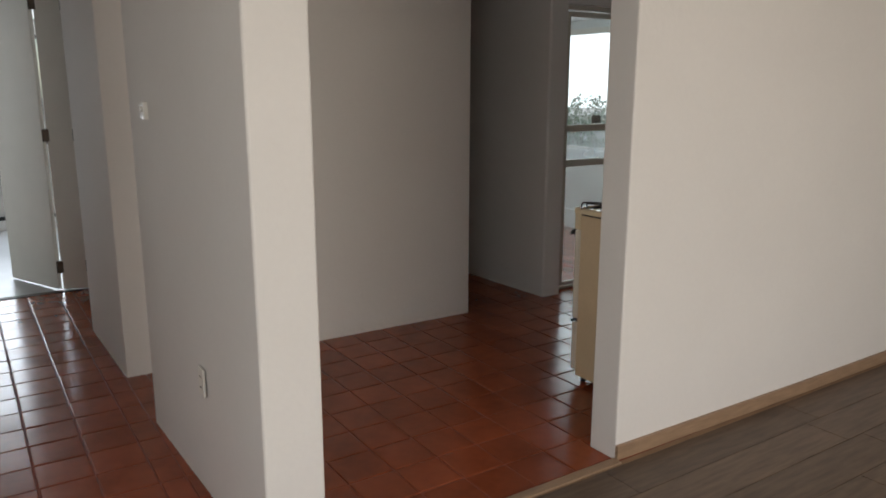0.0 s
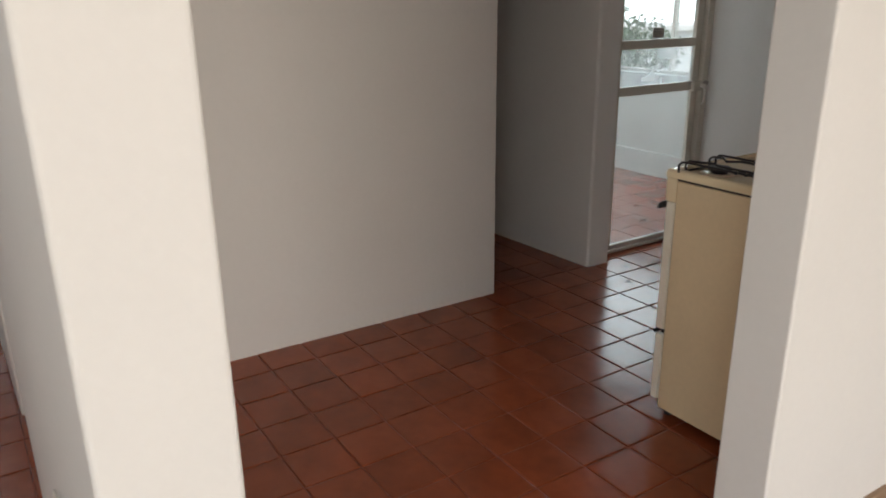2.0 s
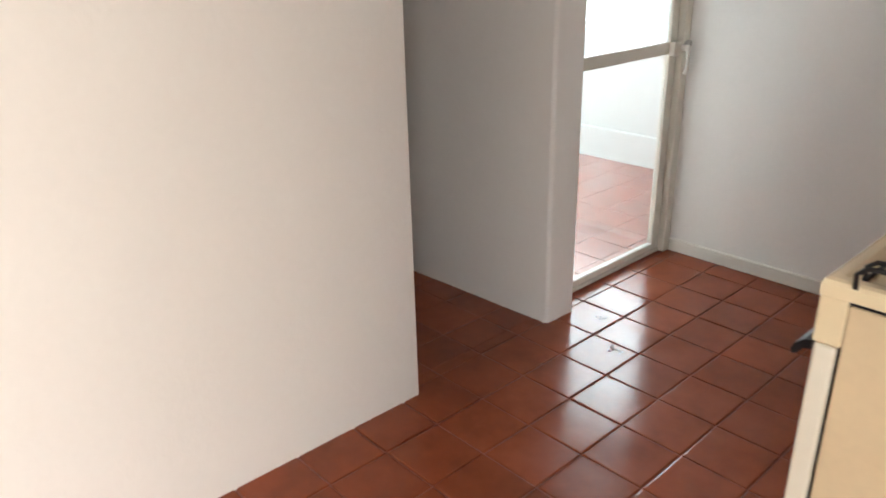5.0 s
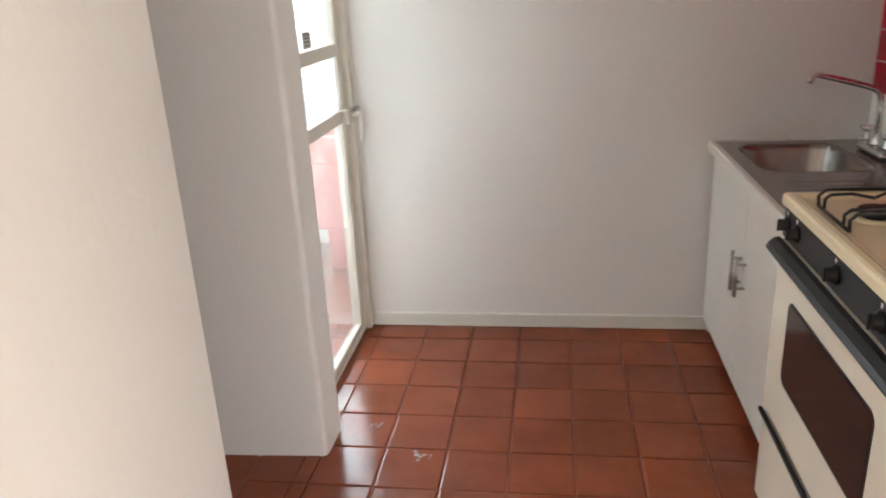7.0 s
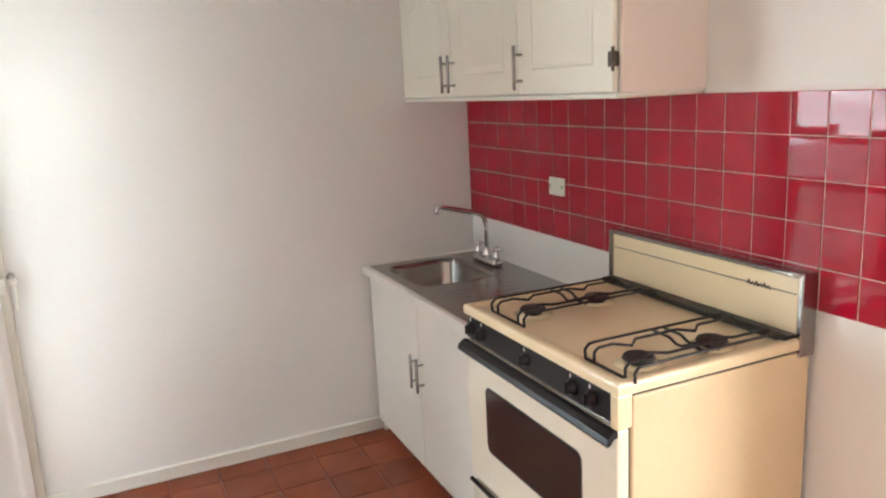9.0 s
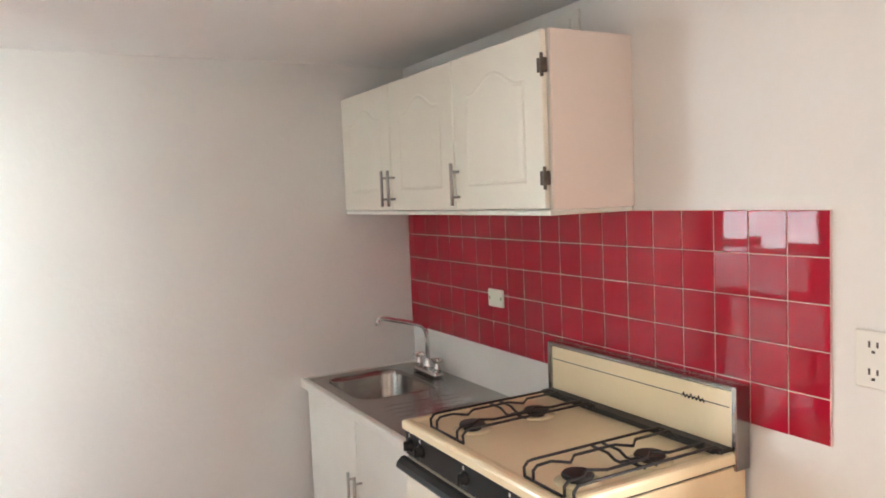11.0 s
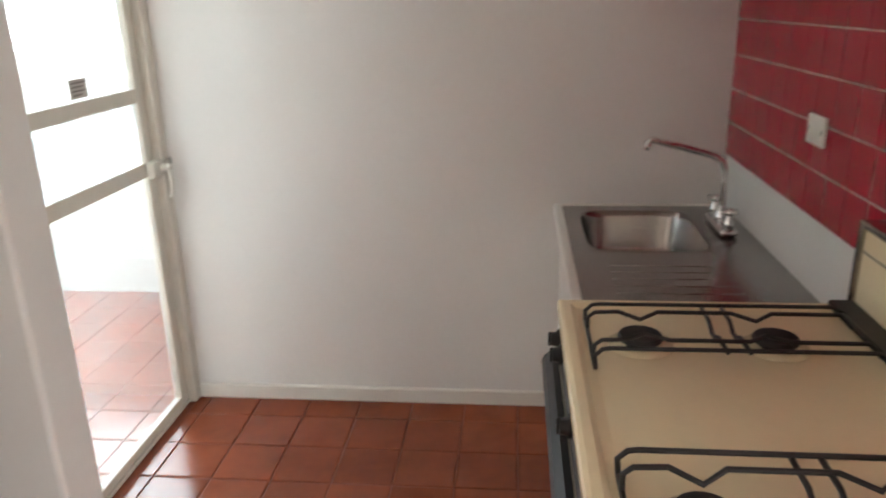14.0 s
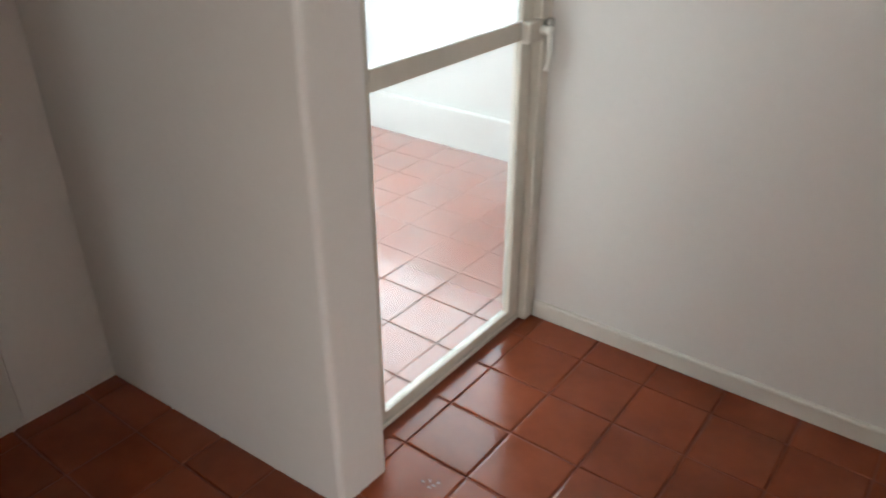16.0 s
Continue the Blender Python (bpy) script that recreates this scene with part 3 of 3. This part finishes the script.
part("side", boxed(0.022, XK - 0.001, SY1 - 0.035, SY1 - 0.019, 0.0, SZ - 0.035), WHITE_WOOD, base)
part("face_frame", boxed(0.020, 0.036, SY0 + 0.036, SY1 - 0.019, 0.072, SZ - 0.035), WHITE_WOOD, base)
part("kick", boxed(0.055, 0.070, SY0 + 0.036, SY1 - 0.035, 0, 0.072), WHITE_WOOD, base)
my = 2.745
cabinet_door(base, 0.001, SY0 + 0.022, my - 0.002, 0.060, SZ - 0.038, my - 0.040, 0.41, 0.55, False, WHITE_WOOD)
cabinet_door(base, 0.001, my + 0.002, SY1 - 0.022, 0.060, SZ - 0.038, my + 0.022, 0.41, 0.55, False, WHITE_WOOD)

# worktop with pressed steel sink
top = thing("sink_worktop", (0.27, 2.75, SZ - 0.03), "stainless steel sink top with white edging", "sink")
bm = boxed(-0.024, 0.004, SY0, SY1, SZ - 0.036, SZ + 0.004, 0.006, 3)
part("front_edge", bm, PLASTIC, top, "white rounded front edge")
part("side_edge", boxed(0.004, XK - 0.001, SY1 - 0.022, SY1, SZ - 0.036, SZ + 0.004, 0.004, 2), PLASTIC, top)
part("side_edge", boxed(0.004, XK - 0.001, SY0, SY0 + 0.010, SZ - 0.036, SZ + 0.004, 0.003, 2), PLASTIC, top)


def sink_sheet(x0, x1, y0, y1, bx0, bx1, by0, by1, z, depth):
    bm = bmesh.new()
    n = 48
    cx, cy, hx, hy = (bx0 + bx1) / 2, (by0 + by1) / 2, (bx1 - bx0) / 2, (by1 - by0) / 2

    def square(k):
        q, u = divmod(k, n // 4)
        u = -1 + 2 * u / (n // 4)
        return ((u, -1), (1, u), (-u, 1), (-1, -u))[q]
    rings = []
    for grow, e, dz in ((1.10, 60, 0.0), (1.04, 7, 0.0), (1.02, 6, 0.002), (1.0, 6, -0.002), (0.965, 6, -0.02), (0.93, 6, -depth * 0.8), (0.86, 5, -depth * 0.97), (0.6, 4, -depth), (0.12, 2, -depth - 0.004)):
        ring = []
        for k in range(n):
            sx, sy = square(k)
            r = grow if e == 60 else grow / (abs(sx) ** e + abs(sy) ** e) ** (1 / e)
            ring.append(bm.verts.new((cx + hx * sx * r, cy + hy * sy * r, z + dz)))
        rings.append(ring)
    for u, v in zip(rings, rings[1:]):
        for k in range(n):
            bm.faces.new((u[k], u[(k + 1) % n], v[(k + 1) % n], v[k]))
    bm.faces.new(rings[-1])
    gx0, gx1, gy0, gy1 = cx - 1.1 * hx, cx + 1.1 * hx, cy - 1.1 * hy, cy + 1.1 * hy
    for a, b, c, d in ((x0, gx0, y0, y1), (gx1, x1, y0, y1), (gx0, gx1, y0, gy0), (gx0, gx1, gy1, y1)):
        bm.faces.new([bm.verts.new(p) for p in ((a, c, z), (b, c, z), (b, d, z), (a, d, z))])
    return bm


sheet = sink_sheet(0.004, XK - 0.002, SY0 + 0.010, SY1 - 0.022, 0.055, 0.405, 2.800, 3.225, SZ + 0.001, 0.155)
part("basin", sheet, BRUSHED, top, "brushed stainless steel basin and drainer", True)
bm = bmesh.new()
for i in range(9):
    y = 2.275 + i * 0.05
    tube(bm, [(0.09, y, SZ - 0.0008), (0.40, y, SZ - 0.0008)], 0.003, 6)
part("drainer_ribs", bm, BRUSHED, top, "", True)
part("drain", lathe(bmesh.new(), [(0.035, 0), (0.035, 0.003), (0.02, 0.004), (0.015, 0.001)], (0.23, 3.01, SZ - 0.157)), CHROME, top, "", True)

tap = thing("faucet", (0.475, 3.03, SZ), "chrome two-handle kitchen faucet with swan spout", "faucet")
part("base", boxed(0.448, 0.502, 2.925, 3.135, SZ + 0.002, SZ + 0.026, 0.011, 3), CHROME, tap, "", True)
part("collar", lathe(bmesh.new(), [(0.021, 0), (0.021, 0.018), (0.014, 0.034), (0.012, 0.05)], (0.475, 3.03, SZ + 0.024)), CHROME, tap, "", True)
pts = [(0.475, 3.03, SZ + 0.05), (0.475, 3.03, 0.96), (0.472, 3.031, 0.99), (0.464, 3.031, 1.016), (0.447, 3.031, 1.030), (0.42, 3.030, 1.040), (0.35, 3.029, 1.060), (0.257, 3.027, 1.084), (0.243, 3.026, 1.083), (0.236, 3.0255, 1.073)]
part("spout", tube(bmesh.new(), pts, 0.0105, 12), CHROME, tap, "", True)
part("nozzle", lathe(bmesh.new(), [(0.0115, 0), (0.0115, -0.022), (0.009, -0.024)], (0.237, 3.0255, 1.080), "z", 14), CHROME, tap, "", True)
for y in (2.945, 3.115):
    v = part("valve", lathe(bmesh.new(), [(0.017, 0), (0.015, 0.02), (0.010, 0.034), (0.010, 0.044)], (0.475, y, SZ + 0.024)), CHROME, tap, "", True)
    bm = lathe(bmesh.new(), [(0.012, 0), (0.016, 0.004), (0.016, 0.016), (0.010, 0.022)], (0.475, y, SZ + 0.066), "z", 14)
    for a in (0.6, 0.6 + math.pi / 2, 0.6 + math.pi, 0.6 + 1.5 * math.pi):
        tube(bm, [(0.475, y, SZ + 0.077), (0.475 + 0.028 * math.cos(a), y + 0.028 * math.sin(a), SZ + 0.079)], 0.006, 8)
    part("handle", bm, CHROME, v, "", True)

# ---- stove ----
TX0, TX1, TY0, TY1, TZ = -0.072, 0.492, 1.392, 2.164, 0.919
BX, BT = 0.496, 1.087   # backguard: front, top
stove = thing("stove", (0.2, 1.77, 0), "old cream enamel four-burner gas stove", "stove")
part("side_panel", boxed(-0.028, 0.535, TY0 + 0.004, TY0 + 0.018, 0.035, TZ - 0.038, 0.004, 2), CREAM_SIDE, stove, "darker cream side panel")
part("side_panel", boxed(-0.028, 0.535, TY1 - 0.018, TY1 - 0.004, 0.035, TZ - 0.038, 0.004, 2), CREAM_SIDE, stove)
part("carcass", boxed(-0.041, 0.505, TY0 + 0.0185, TY1 - 0.0185, 0.035, TZ - 0.034), BLACK_GLOSS, stove)
part("gap_trim", boxed(-0.030, 0.505, TY0 + 0.008, TY1 - 0.008, TZ - 0.037, TZ - 0.029), BLACK_IRON, stove, "black seam under the cooktop")
for x in (-0.01, 0.46):
    for y in (TY0 + 0.05, TY1 - 0.05):
        part("foot", lathe(bmesh.new(), [(0.016, 0), (0.016, 0.036)], (x, y, 0), "z", 12), BLACK_IRON, stove)
# cooktop: raised rim, sunken field
bm = bmesh.new()
rings = []
for inset, z in ((0.0, TZ - 0.029), (0.0, TZ - 0.010), (0.003, TZ - 0.003), (0.010, TZ), (0.024, TZ), (0.034, TZ - 0.007), (0.05, TZ - 0.009)):
    rings.append([bm.verts.new(p + (z,)) for p in ((TX0 + inset, TY0 + inset), (TX1 + 0.03 - inset, TY0 + inset), (TX1 + 0.03 - inset, TY1 - inset), (TX0 + inset, TY1 - inset))])
for u, v in zip(rings, rings[1:]):
    for k in range(4):
        bm.faces.new((u[k], u[(k + 1) % 4], v[(k + 1) % 4], v[k]))
bm.faces.new(rings[-1])
bm.faces.new(rings[0][::-1])
part("cooktop", bm, CREAM_ENAMEL, stove, "glossy cream cooktop")
part("vent_strip", boxed(BX - 0.048, BX, TY0 + 0.012, TY1 - 0.012, TZ - 0.006, TZ + 0.010, 0.003), BLACK_IRON, stove, "black vent strip")
# backguard
bg = part("backguard", boxed(BX, BX + 0.012, TY0 + 0.014, TY1 - 0.014, TZ, BT - 0.014, 0.003), CREAM_ENAMEL, stove, "cream backguard panel")
bm = box(bmesh.new(), BX - 0.006, 0.543, TY0 - 0.004, TY0 + 0.012, TZ - 0.05, BT, 0.003)
box(bm, BX - 0.006, 0.543, TY1 - 0.012, TY1 + 0.004, TZ - 0.05, BT, 0.003)
box(bm, BX - 0.006, 0.543, TY0 + 0.012, TY1 - 0.012, BT - 0.014, BT, 0.003)
box(bm, 0.525, 0.543, TY0 + 0.012, TY1 - 0.012, TZ - 0.05, BT - 0.014)
part("trim", bm, BRUSHED, bg, "brushed steel surround")
bm = box(bmesh.new(), BX - 0.0015, BX - 0.0002, TY0 + 0.02, TY1 - 0.02, BT - 0.058, BT - 0.0555)
part("pinstripe", bm, SLOT, bg)
bm = bmesh.new()
for i in range(6):
    y = TY0 + 0.100 + i * 0.013
    tube(bm, [(BX - 0.002, y, BT - 0.062), (BX - 0.002, y + 0.006, BT - 0.052 + 0.004 * (i % 2)), (BX - 0.002, y + 0.012, BT - 0.060)], 0.0016, 6)
part("script_badge", bm, BLACK_GLOSS, bg)
# control panel, knobs
cp = part("control_panel", boxed(-0.0660, -0.0370, TY0 + 0.030, TY1 - 0.006, 0.812, TZ - 0.031, 0.004, 2), BLACK_GLOSS, stove, "black control panel")
part("end_cap", boxed(-0.0720, -0.029, TY0 + 0.003, TY0 + 0.030, 0.806, TZ - 0.0295, 0.004, 2), CREAM_ENAMEL, stove)
part("panel_trim", boxed(-0.0675, -0.0655, TY0 + 0.032, TY1 - 0.008, 0.8125, 0.8155), CHROME, cp, "thin bright trim line")
for y in (TY0 + 0.105, TY0 + 0.185, TY0 + 0.405, TY1 - 0.115, TY1 - 0.045):
    bm = lathe(bmesh.new(), [(0.021, 0), (0.020, -0.006), (0.015, -0.009), (0.014, -0.018), (0.012, -0.020)], (-0.0660, y, 0.848), "x", 18)
    box(bm, -0.0910, -0.0840, y - 0.0035, y + 0.0035, 0.833, 0.863, 0.002)
    k = part("knob", bm, BLACK_GLOSS, cp, "black knob", True)
    part("dial_mark", boxed(-0.0668, -0.0660, y + 0.006, y + 0.013, 0.870, 0.879), PLASTIC, cp, "white printed mark")
# oven door
od = part("oven_door", boxed(-0.0700, -0.0350, TY0 + 0.006, TY1 - 0.006, 0.338, 0.804, 0.006, 2), WHITE_ENAMEL, stove, "ivory oven door")
WY0, WY1, WZ0, WZ1 = TY0 + 0.150, TY1 - 0.133, 0.478, 0.683


def rounded_pane(y0, y1, z0, z1, radius, x0, x1):
    """An upright plate across x with rounded corners."""
    bm = bmesh.new()
    pts = []
    for cy, cz, a0 in ((y1 - radius, z1 - radius, 0), (y0 + radius, z1 - radius, 90), (y0 + radius, z0 + radius, 180), (y1 - radius, z0 + radius, 270)):
        for k in range(6):
            a = radians(a0 + 18 * k)
            pts.append((cy + radius * math.cos(a), cz + radius * math.sin(a)))
    front = [bm.verts.new((x0, y, z)) for y, z in pts]
    back = [bm.verts.new((x1, y, z)) for y, z in pts]
    bm.faces.new(front)
    bm.faces.new(back[::-1])
    for k in range(len(pts)):
        q = (k + 1) % len(pts)
        bm.faces.new((front[k], front[q], back[q], back[k]))
    return bm


part("window_rim", rounded_pane(WY0 - 0.006, WY1 + 0.006, WZ0 - 0.006, WZ1 + 0.006, 0.026, -0.0715, -0.0690), BLACK_GLOSS, od)
part("window", rounded_pane(WY0, WY1, WZ0, WZ1, 0.022, -0.0725, -0.0705), OVEN_GLASS, od, "dark oven window")
bm = bmesh.new()
sec = [(-0.0700, 0.806), (-0.0820, 0.804), (-0.0960, 0.792), (-0.1010, 0.780), (-0.0970, 0.772), (-0.0890, 0.777), (-0.0810, 0.788), (-0.0700, 0.790)]
u = [bm.verts.new((x, TY0 + 0.004, z)) for x, z in sec]
v = [bm.verts.new((x, TY1 - 0.004, z)) for x, z in sec]
bm.faces.new(u)
bm.faces.new(v[::-1])
for k in range(len(sec)):
    bm.faces.new((u[k], u[(k + 1) % len(sec)], v[(k + 1) % len(sec)], v[k]))
part("handle", bm, BLACK_GLOSS, od, "long black shelf handle")
part("seam", boxed(-0.0520, -0.0335, TY0 + 0.0185, TY1 - 0.0185, 0.322, 0.338), BLACK_GLOSS, stove)
dr = part("drawer", boxed(-0.0680, -0.0350, TY0 + 0.006, TY1 - 0.006, 0.060, 0.318, 0.006, 2), WHITE_ENAMEL, stove, "ivory broiler drawer")
part("pull", boxed(-0.0800, -0.0680, TY0 + 0.006, TY1 - 0.006, 0.316, 0.330, 0.004, 2), BLACK_GLOSS, dr, "black drawer pull")


def burner(x, y):
    bm = lathe(bmesh.new(), [(0.052, 0), (0.058, 0.003), (0.030, 0.004)], (x, y, TZ - 0.009), "z", 22)
    part("drip_bowl", bm, CREAM_ENAMEL, stove, "", True)
    bm = lathe(bmesh.new(), [(0.026, 0), (0.028, 0.008), (0.038, 0.010), (0.040, 0.014), (0.036, 0.020), (0.012, 0.021)], (x, y, TZ - 0.005), "z", 22)
    part("burner", bm, BLACK_IRON, stove, "black burner cap")


def grate(yc):
    """A two-burner wire grate: outer loop on bent legs and wavy fingers."""
    bm = bmesh.new()
    r, zt, zb = 0.0040, TZ + 0.031, TZ - 0.006
    x0, x1, y0, y1 = -0.020, 0.428, yc - 0.094, yc + 0.094
    for y in (y0, y1):
        tube(bm, [(x0 - 0.004, y, zb), (x0 - 0.006, y, zt - 0.014), (x0 + 0.006, y, zt - 0.002), (x0 + 0.02, y, zt), (x1 - 0.01, y, zt), (x1 + 0.012, y, zt - 0.01), (x1 + 0.014, y, zb + 0.012)], r)
    for y in (y0 + 0.035, y1 - 0.035):
        s = 1 if y < yc else -1
        tube(bm, [(x0 - 0.004, y, zb), (x0 - 0.004, y, zt - 0.012), (x0 + 0.008, y, zt - 0.002), (x0 + 0.05, y, zt), (x0 + 0.085, y + s * 0.030, zt - 0.002), (x0 + 0.12, y, zt),
                  (x0 + 0.17, y, zt), (x0 + 0.25, y, zt), (x0 + 0.285, y + s * 0.030, zt - 0.002), (x0 + 0.32, y, zt), (x1 - 0.01, y, zt), (x1 + 0.014, y, zb + 0.012)], r)
    for x in ((x0 + x1) / 2 - 0.018, (x0 + x1) / 2 + 0.018):
        tube(bm, [(x, y0, zt - 0.004), (x, y0 + 0.06, zt - 0.005), (x, y0 + 0.085, zt - 0.016), (x, y1 - 0.085, zt - 0.016), (x, y1 - 0.06, zt - 0.005), (x, y1, zt - 0.004)], r)
    tube(bm, [(x0 - 0.004, y0, zb), (x0 - 0.004, y1, zb)], r)
    tube(bm, [(x1 + 0.008, y0, zt - 0.012), (x1 + 0.008, y1, zt - 0.012)], r)
    part("grate", bm, BLACK_IRON, stove, "black wire pan grate", True)


for yc in (1.487, 1.966):
    grate(yc)
    for x in (0.062, 0.292):
        burner(x, yc)


# ---- floor tiles, wall tiles, planks ----
def tile_mesh(name, w, h, t, chamfer, mat, rise):
    """A flat piece with chamfered edges, centred; its top at z = 0."""
    bm = bmesh.new()
    rings = []
    for inset, z in ((0, -t), (0, -rise), (chamfer * 0.35, -rise * 0.35), (chamfer, 0)):
        a, b = w / 2 - inset, h / 2 - inset
        rings.append([bm.verts.new(p) for p in ((-a, -b, z), (a, -b, z), (a, b, z), (-a, b, z))])
    for u, v in zip(rings, rings[1:]):
        for k in range(4):
            bm.faces.new((u[k], u[(k + 1) % 4], v[(k + 1) % 4], v[k]))
    bm.faces.new(rings[-1])
    me = bpy.data.meshes.new(name)
    bm.to_mesh(me)
    bm.free()
    me.materials.append(mat)
    return me


rnd = random.Random(7)
PITCH_X, PITCH_Y, GX, GY = 0.2045, 0.2025, -0.962, 2.170
FLOOR_TILES = [tile_mesh("floor_tile", PITCH_X - g, PITCH_Y - g, 0.012, 0.005, TERRACOTTA, 0.003) for g in (0.004, 0.005, 0.006)]


def lay_tiles(parent, x0, x1, y0, y1):
    i0, i1 = math.floor((x0 - GX) / PITCH_X), math.ceil((x1 - GX) / PITCH_X)
    j0, j1 = math.floor((y0 - GY) / PITCH_Y), math.ceil((y1 - GY) / PITCH_Y)
    for i in range(i0, i1):
        for j in range(j0, j1):
            a, b = max(x0, GX + i * PITCH_X), min(x1, GX + (i + 1) * PITCH_X)
            c, d = max(y0, GY + j * PITCH_Y), min(y1, GY + (j + 1) * PITCH_Y)
            if b - a < 0.02 or d - c < 0.02:
                continue
            ob = new("floor_tile", rnd.choice(FLOOR_TILES))
            ob.parent = parent
            ob.matrix_basis = Matrix.LocRotScale(((a + b) / 2 + rnd.uniform(-1, 1) * 0.0012, (c + d) / 2 + rnd.uniform(-1, 1) * 0.0012, rnd.uniform(-0.0008, 0.0004)),
                                                 Euler([radians(rnd.gauss(0, s)) for s in (0.22, 0.22, 0.25)]), ((b - a) / PITCH_X, (d - c) / PITCH_Y, 1))


lay_tiles(floor_kitchen, -1.42, XV - 0.012, -0.57, YF)
lay_tiles(floor_kitchen, -2.26, -1.42, 1.29, 2.345)
lay_tiles(floor_hall, -3.40, XV - 0.012, -1.60, -0.57)
lay_tiles(floor_hall, -3.40, -2.31, -0.57, -0.37)
lay_tiles(floor_balcony, -4.6, -1.49, 2.476, 4.43)

RT, TZN, TY = 0.1093, 1.531, 1.172   # tile side; top and near end of the field
stove_wall = bpy.data.objects["wall_stove"]
bm = boxed(XK - 0.0068, XK - 0.0005, TY, YF - 0.001, TZN - 5 * RT, TZN)
part("tile_grout", bm, RED_GROUT, stove_wall, "pale grout behind red tiles")
RED = [tile_mesh("wall_tile", RT - g, RT - g, 0.007, 0.002, RED_TILE, 0.0012) for g in (0.0022, 0.0028)]
for j in range(5):
    for i in range(20):
        y0, y1 = TY + i * RT, min(TY + (i + 1) * RT, YF - 0.002)
        if y1 - y0 < 0.015:
            continue
        ob = new("wall_tile", rnd.choice(RED))
        ob.parent = stove_wall
        ob.matrix_basis = Matrix.LocRotScale((XK - 0.0085, (y0 + y1) / 2, TZN - (j + 0.5) * RT),
                                             Euler((radians(rnd.gauss(0, 0.15)), radians(-90 + max(-0.5, min(0.5, rnd.gauss(0, 0.25)))), radians(max(-0.5, min(0.5, rnd.gauss(0, 0.25)))))), (1, (y1 - y0) / RT, 1))

PW = 0.192
PLANK = [tile_mesh("floor_plank", PW - 0.002, 1.198, 0.010, 0.002, OAK_PLANK, 0.0015)]
for i in range(24):
    x0 = XV + 0.030 + i * PW
    x1 = min(x0 + PW, 5.3)
    y = -3.0 - rnd.random() * 1.1
    while y < 6.0:
        c, d = max(y, -3.0), min(y + 1.2, 6.0)
        if d - c > 0.03 and x1 - x0 > 0.02:
            ob = new("floor_plank", PLANK[0])
            ob.parent = floor_living
            ob.matrix_basis = Matrix.LocRotScale(((x0 + x1) / 2, (c + d) / 2, 0), None, ((x1 - x0) / PW, (d - c) / 1.2, 1))
        y += 1.2


# ---- dusty scuffs on the tiles by the door ----
DUST = material("pale_dust", (0.46, 0.34, 0.30), 0.9, vary=0.25, scale=60)


def scuff(x, y, size, seed):
    rnd2 = random.Random(seed)
    t = thing("dust_scuff", (x, y, 0.0008), "pale dusty scuff on the terracotta floor", "stain", "scuffs on the floor")
    bm = bmesh.new()
    for k in range(7):
        a, d = rnd2.uniform(0, 6.28), rnd2.uniform(0, size)
        cx, cy, rr = x + d * math.cos(a) * 1.2, y + d * math.sin(a) * 0.8, rnd2.uniform(0.12, 0.34) * size
        ring = [bm.verts.new((cx + rr * rnd2.uniform(0.5, 1.2) * math.cos(i * math.tau / 10), cy + rr * rnd2.uniform(0.4, 1.0) * math.sin(i * math.tau / 10), 0.0012 + 0.0001 * k)) for i in range(10)]
        bm.faces.new(ring)
    part("dust", bm, DUST, t)


scuff(-1.226, 2.503, 0.022, 1)
scuff(-1.050, 2.330, 0.034, 2)
